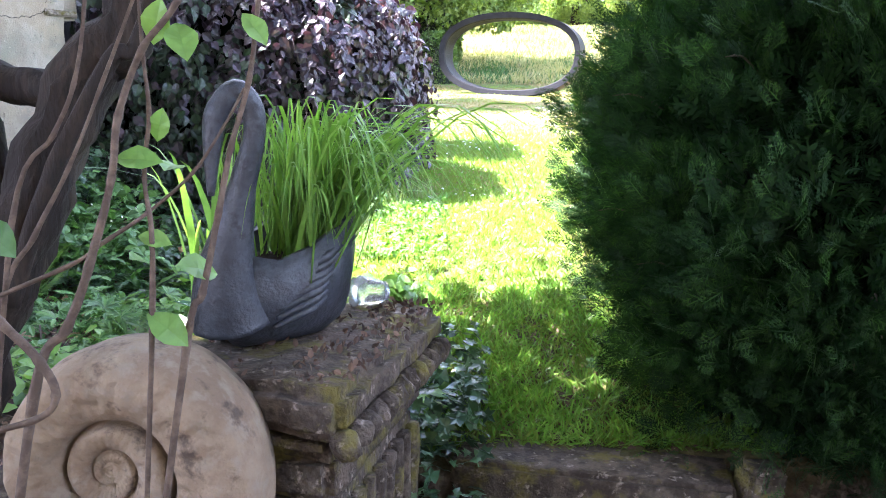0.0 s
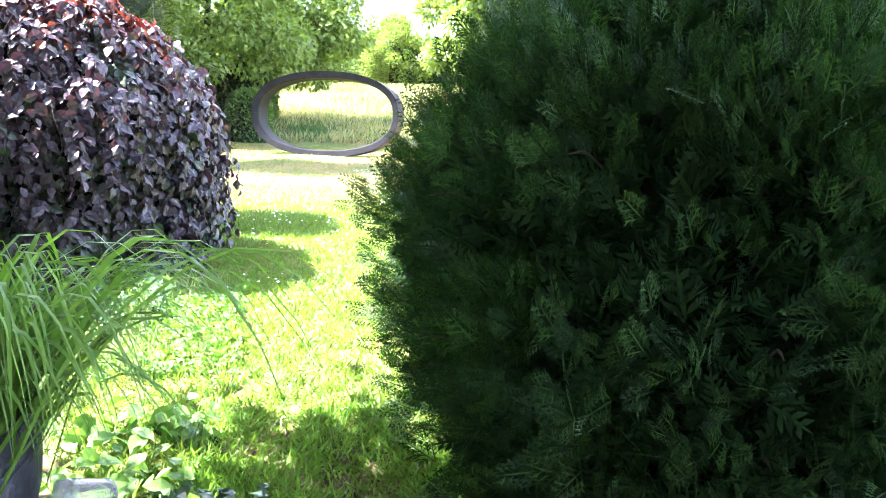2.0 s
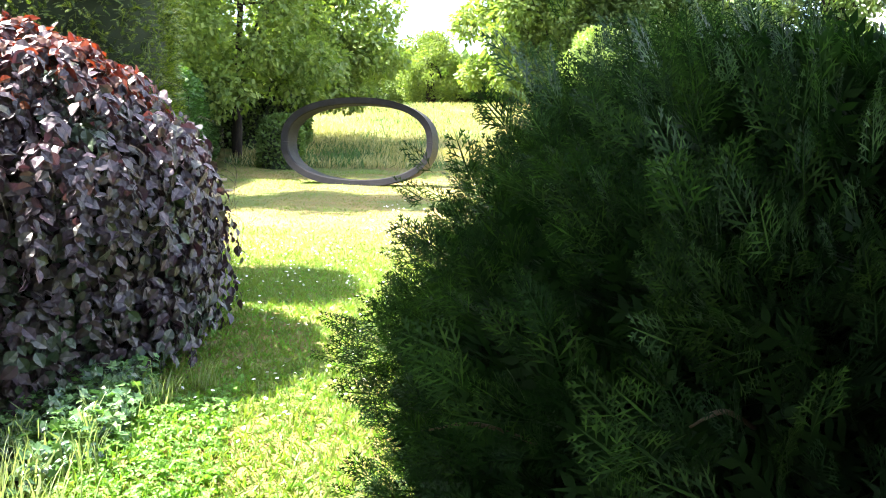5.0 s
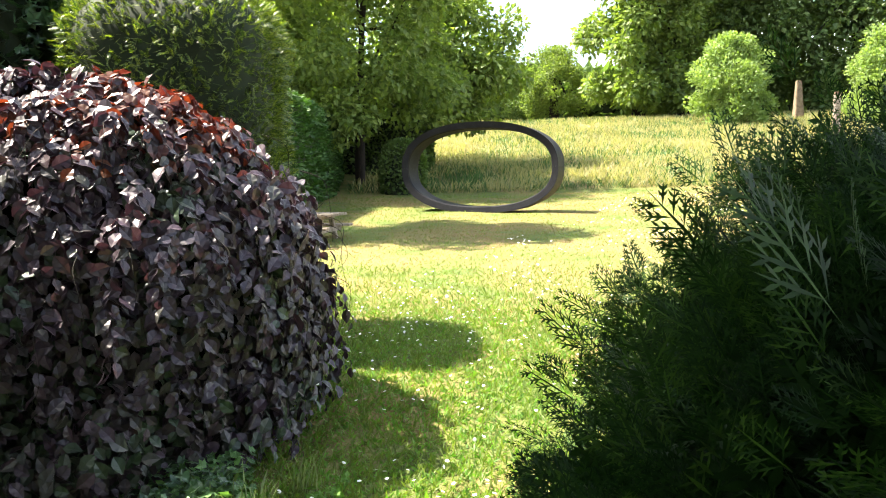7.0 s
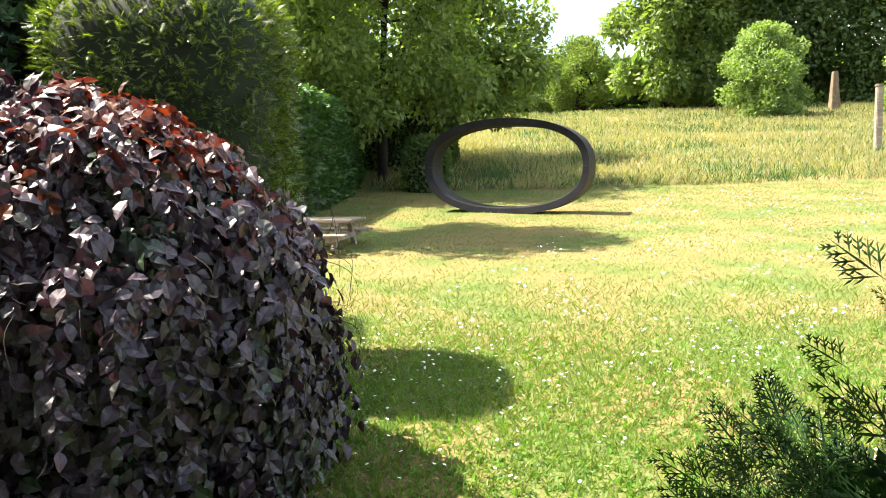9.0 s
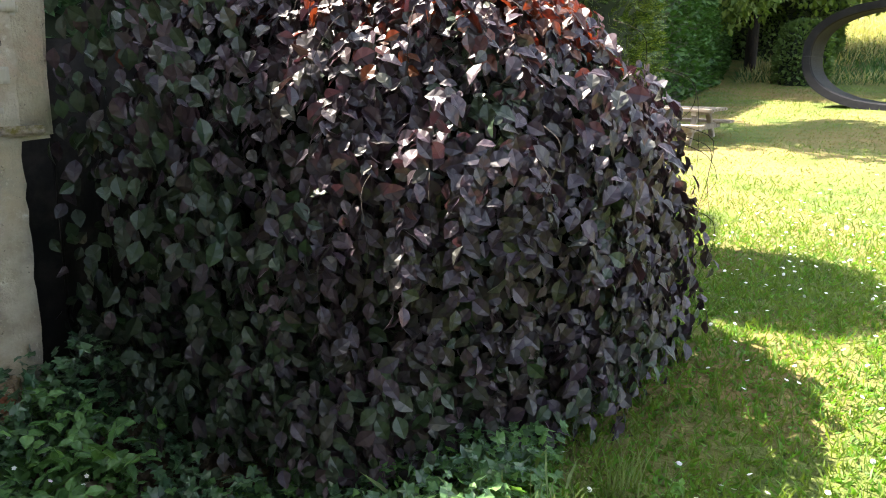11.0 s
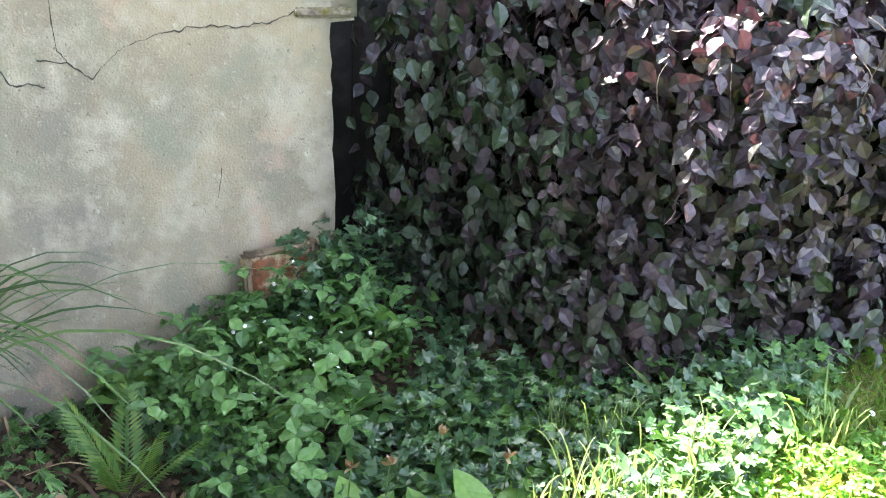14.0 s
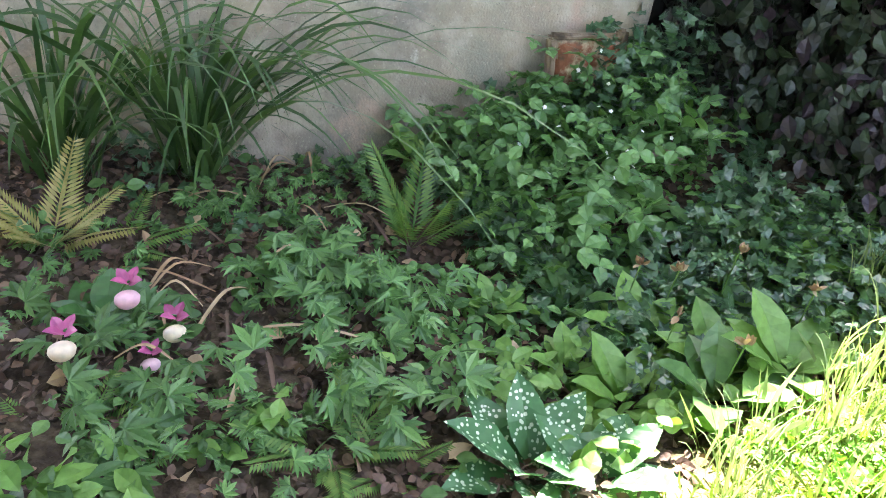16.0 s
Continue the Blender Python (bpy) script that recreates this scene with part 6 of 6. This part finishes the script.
def log():
    b = thing("cut_log", (-1.74, 4.5, 0.46), "short weathered log lying among the leaves", "log")
    part("wood", tube("wood", [Vector((-1.84, 4.42, 0.45)), Vector((-1.8, 4.45, 0.46)), Vector((-1.74, 4.5, 0.47)), Vector((-1.7, 4.53, 0.47))], [0.045, 0.052, 0.05, 0.046], M_WOOD, 12, 0.3), b)
    part("wood", tube("wood", [Vector((-1.68, 4.55, 0.44)), Vector((-1.45, 4.68, 0.45)), Vector((-1.25, 4.75, 0.45))], [0.022, 0.02, 0.016], M_WOOD, 8, 0.3), b, "thin grey branch")


log()


# ---- lawn, meadow, daisies ----
def blades(name, label, n, area, size, width, mat, dens=None, seed=60, lean=0.45, cat="grass"):
    r = np.random.default_rng(seed)
    x0, x1, y0, y1 = area
    x = r.uniform(x0, x1, n)
    y = y0 + (y1 - y0) * r.random(n) ** 1.25
    if dens is not None:
        k = r.random(n) < dens(x, y)
        x, y = x[k], y[k]
    m = len(x)
    P = np.stack([x, y, gz(x, y) - 0.004], 1)
    along = np.stack([r.normal(0, lean, m), r.normal(0, lean, m), np.ones(m)], 1)
    face = np.stack([r.normal(0, 1, m), r.normal(0, 1, m), np.full(m, 0.3)], 1)
    grow = 1 + 0.12 * np.maximum(y - 3, 0) ** 0.8
    sz = size * r.uniform(0.5, 1.3, m)
    return solo(name, cloud(name, L_BLADE, P, along, face, sz, mat, width * grow * r.uniform(0.7, 1.3, m)), label, cat, kind="stuff")


def patchy(x, y, sc, seed):
    return np.array([noise.noise(Vector((a * sc, b2 * sc, seed))) for a, b2 in zip(x, y)])


def lawn_dens(x, y):
    bed = np.clip((x - bed_edge(y)) / 0.15, 0, 1)
    bed = np.where(y > 5.4, 1, bed)
    worn = 1 - 0.4 * np.exp(-((x - 0.32) / 0.13) ** 2) * (y < 3.3)
    under = ((x - 1.26) ** 2 + ((y - 2.55) / 1.1) ** 2) > 0.3
    return bed * worn * under * (y > 2.14)


def dry(x, y):
    return np.clip(0.6 + 2.4 * patchy(x, y, 0.8, 3.3), 0, 1) * np.clip((y - 5.8) / 5.0, 0, 1) ** 0.8 * lawn_dens(x, y)


def lush(x, y):
    return lawn_dens(x, y) * np.clip(1.15 - 0.8 * dry(x, y), 0.1, 1)


blades("lawn_grass", "short green lawn grass, brightly sunlit", 130000, (-1.3, 3.6, 2.1, 10.0), 0.055, 0.0042, M_GRASS, lambda x, y: lush(x, y) * np.clip((10.2 - y) / 3.0, 0, 1), 61, 0.75)
blades("lawn_grass", "lawn grass over the wide slope", 100000, (-3.2, 9.5, 6.0, 20.8), 0.036, 0.005, M_GRASS, lambda x, y: lush(x, y) * np.clip((y - 6.0) / 3.0, 0, 1), 62, 1.1)
blades("dry_lawn_grass", "dry straw-coloured lawn grass in patches", 90000, (-2.6, 9.5, 5.4, 21.0), 0.028, 0.0055, M_GRASS_DRY, dry, 63, 1.3)
blades("meadow_grass", "tall pale flowering meadow grass on the slope", 130000, (-1.5, 26, 20.8, 44), 0.22, 0.0042, M_MEADOW, lambda x, y: 0.55 + 0.9 * patchy(x, y, 0.5, 1.0), 64, 0.42, "meadow")
blades("meadow_grass", "green meadow grass between the pale stems", 80000, (-1.5, 26, 20.8, 44), 0.2, 0.005, M_HEDGE, lambda x, y: 0.5 + 1.2 * patchy(x, y, 0.35, 5.0), 65, 0.5, "meadow")
blades("path_grass", "short trodden grass on the shaded path", 26000, (-0.15, 1.0, 2.16, 3.4), 0.06, 0.0036, M_SWANGRASS, lambda x, y: np.clip(0.55 + 1.3 * patchy(x, y, 4.0, 2.0), 0.05, 1) * (1 - 0.6 * np.exp(-((x - 0.38) / 0.09) ** 2)), 68, 1.0)
blades("lawn_clover", "broad clover-like leaves in the lawn", 56000, (-1.0, 3.2, 2.2, 8.6), 0.034, 0.013, M_CLOVER, lambda x, y: lush(x, y) * np.clip((8.6 - y) / 2.5, 0, 1), 66, 0.9)


def daisies(n, area, size, seed):
    x, y, r = scatter(n, *area, seed)
    k = r.random(len(x)) < lawn_dens(x, y) * np.clip(0.4 + 1.6 * patchy(x, y, 1.2, 9), 0, 1)
    x, y = x[k], y[k]
    m = len(x)
    P = np.stack([x, y, gz(x, y) + r.uniform(0.03, 0.06, m)], 1)
    v = [(0, 0, 0.1)] + [(math.cos(i * math.pi / 4) * 0.5, math.sin(i * math.pi / 4) * 0.5, 0) for i in range(8)]
    t = [(0, 1 + i, 1 + (i + 1) % 8) for i in range(8)]
    return solo("daisies", cloud("daisies", (np.array(v), np.array(t)), P, np.stack([r.normal(0, 1, m), r.normal(0, 1, m), r.normal(0, 0.3, m)], 1), r.normal(0, 0.3, (m, 3)) + (0, 0, 1), size, M_WHITE), "small white daisies scattered in the lawn", "flower", kind="stuff")


def blossoms(n, area, size, seed):
    x, y, r = scatter(n, *area, seed)
    m = len(x)
    v = [(0, 0, 0.1)] + [(math.cos(i * math.pi / 5) * (0.5 if i % 2 else 0.34), math.sin(i * math.pi / 5) * (0.5 if i % 2 else 0.34), 0) for i in range(10)]
    t = [(0, 1 + i, 1 + (i + 1) % 10) for i in range(10)]
    P = np.stack([x, y, gz(x, y) + r.uniform(0.18, 0.27, m)], 1)
    solo("strawberry_flowers", cloud("strawberry_flowers", (np.array(v), np.array(t)), P, np.stack([r.normal(0, 1, m), r.normal(0, 1, m), r.normal(0, 0.3, m)], 1), np.array((0.4, -0.5, 0.7)) + r.normal(0, 0.3, (m, 3)), size, M_WHITE), "tiny white flowers above the strawberry leaves", "flower", kind="stuff")


blossoms(26, (-2.2, -1.6, 3.9, 4.4), 0.017, 91)
daisies(1500, (-0.9, 3.0, 4.2, 9.0), 0.018, 71)
daisies(2500, (-2.0, 8.0, 8.0, 19.0), 0.028, 72)
blades("edge_grass", "long bright grass where the lawn meets the bed", 1500, (-1.0, -0.2, 3.7, 5.2), 0.16, 0.0032, M_TUFT, lambda x, y: np.exp(-((x - bed_edge(y)) / 0.13) ** 2) * np.clip(0.3 + 1.8 * patchy(x, y, 3.0, 4.0), 0, 1), 67, 0.4)
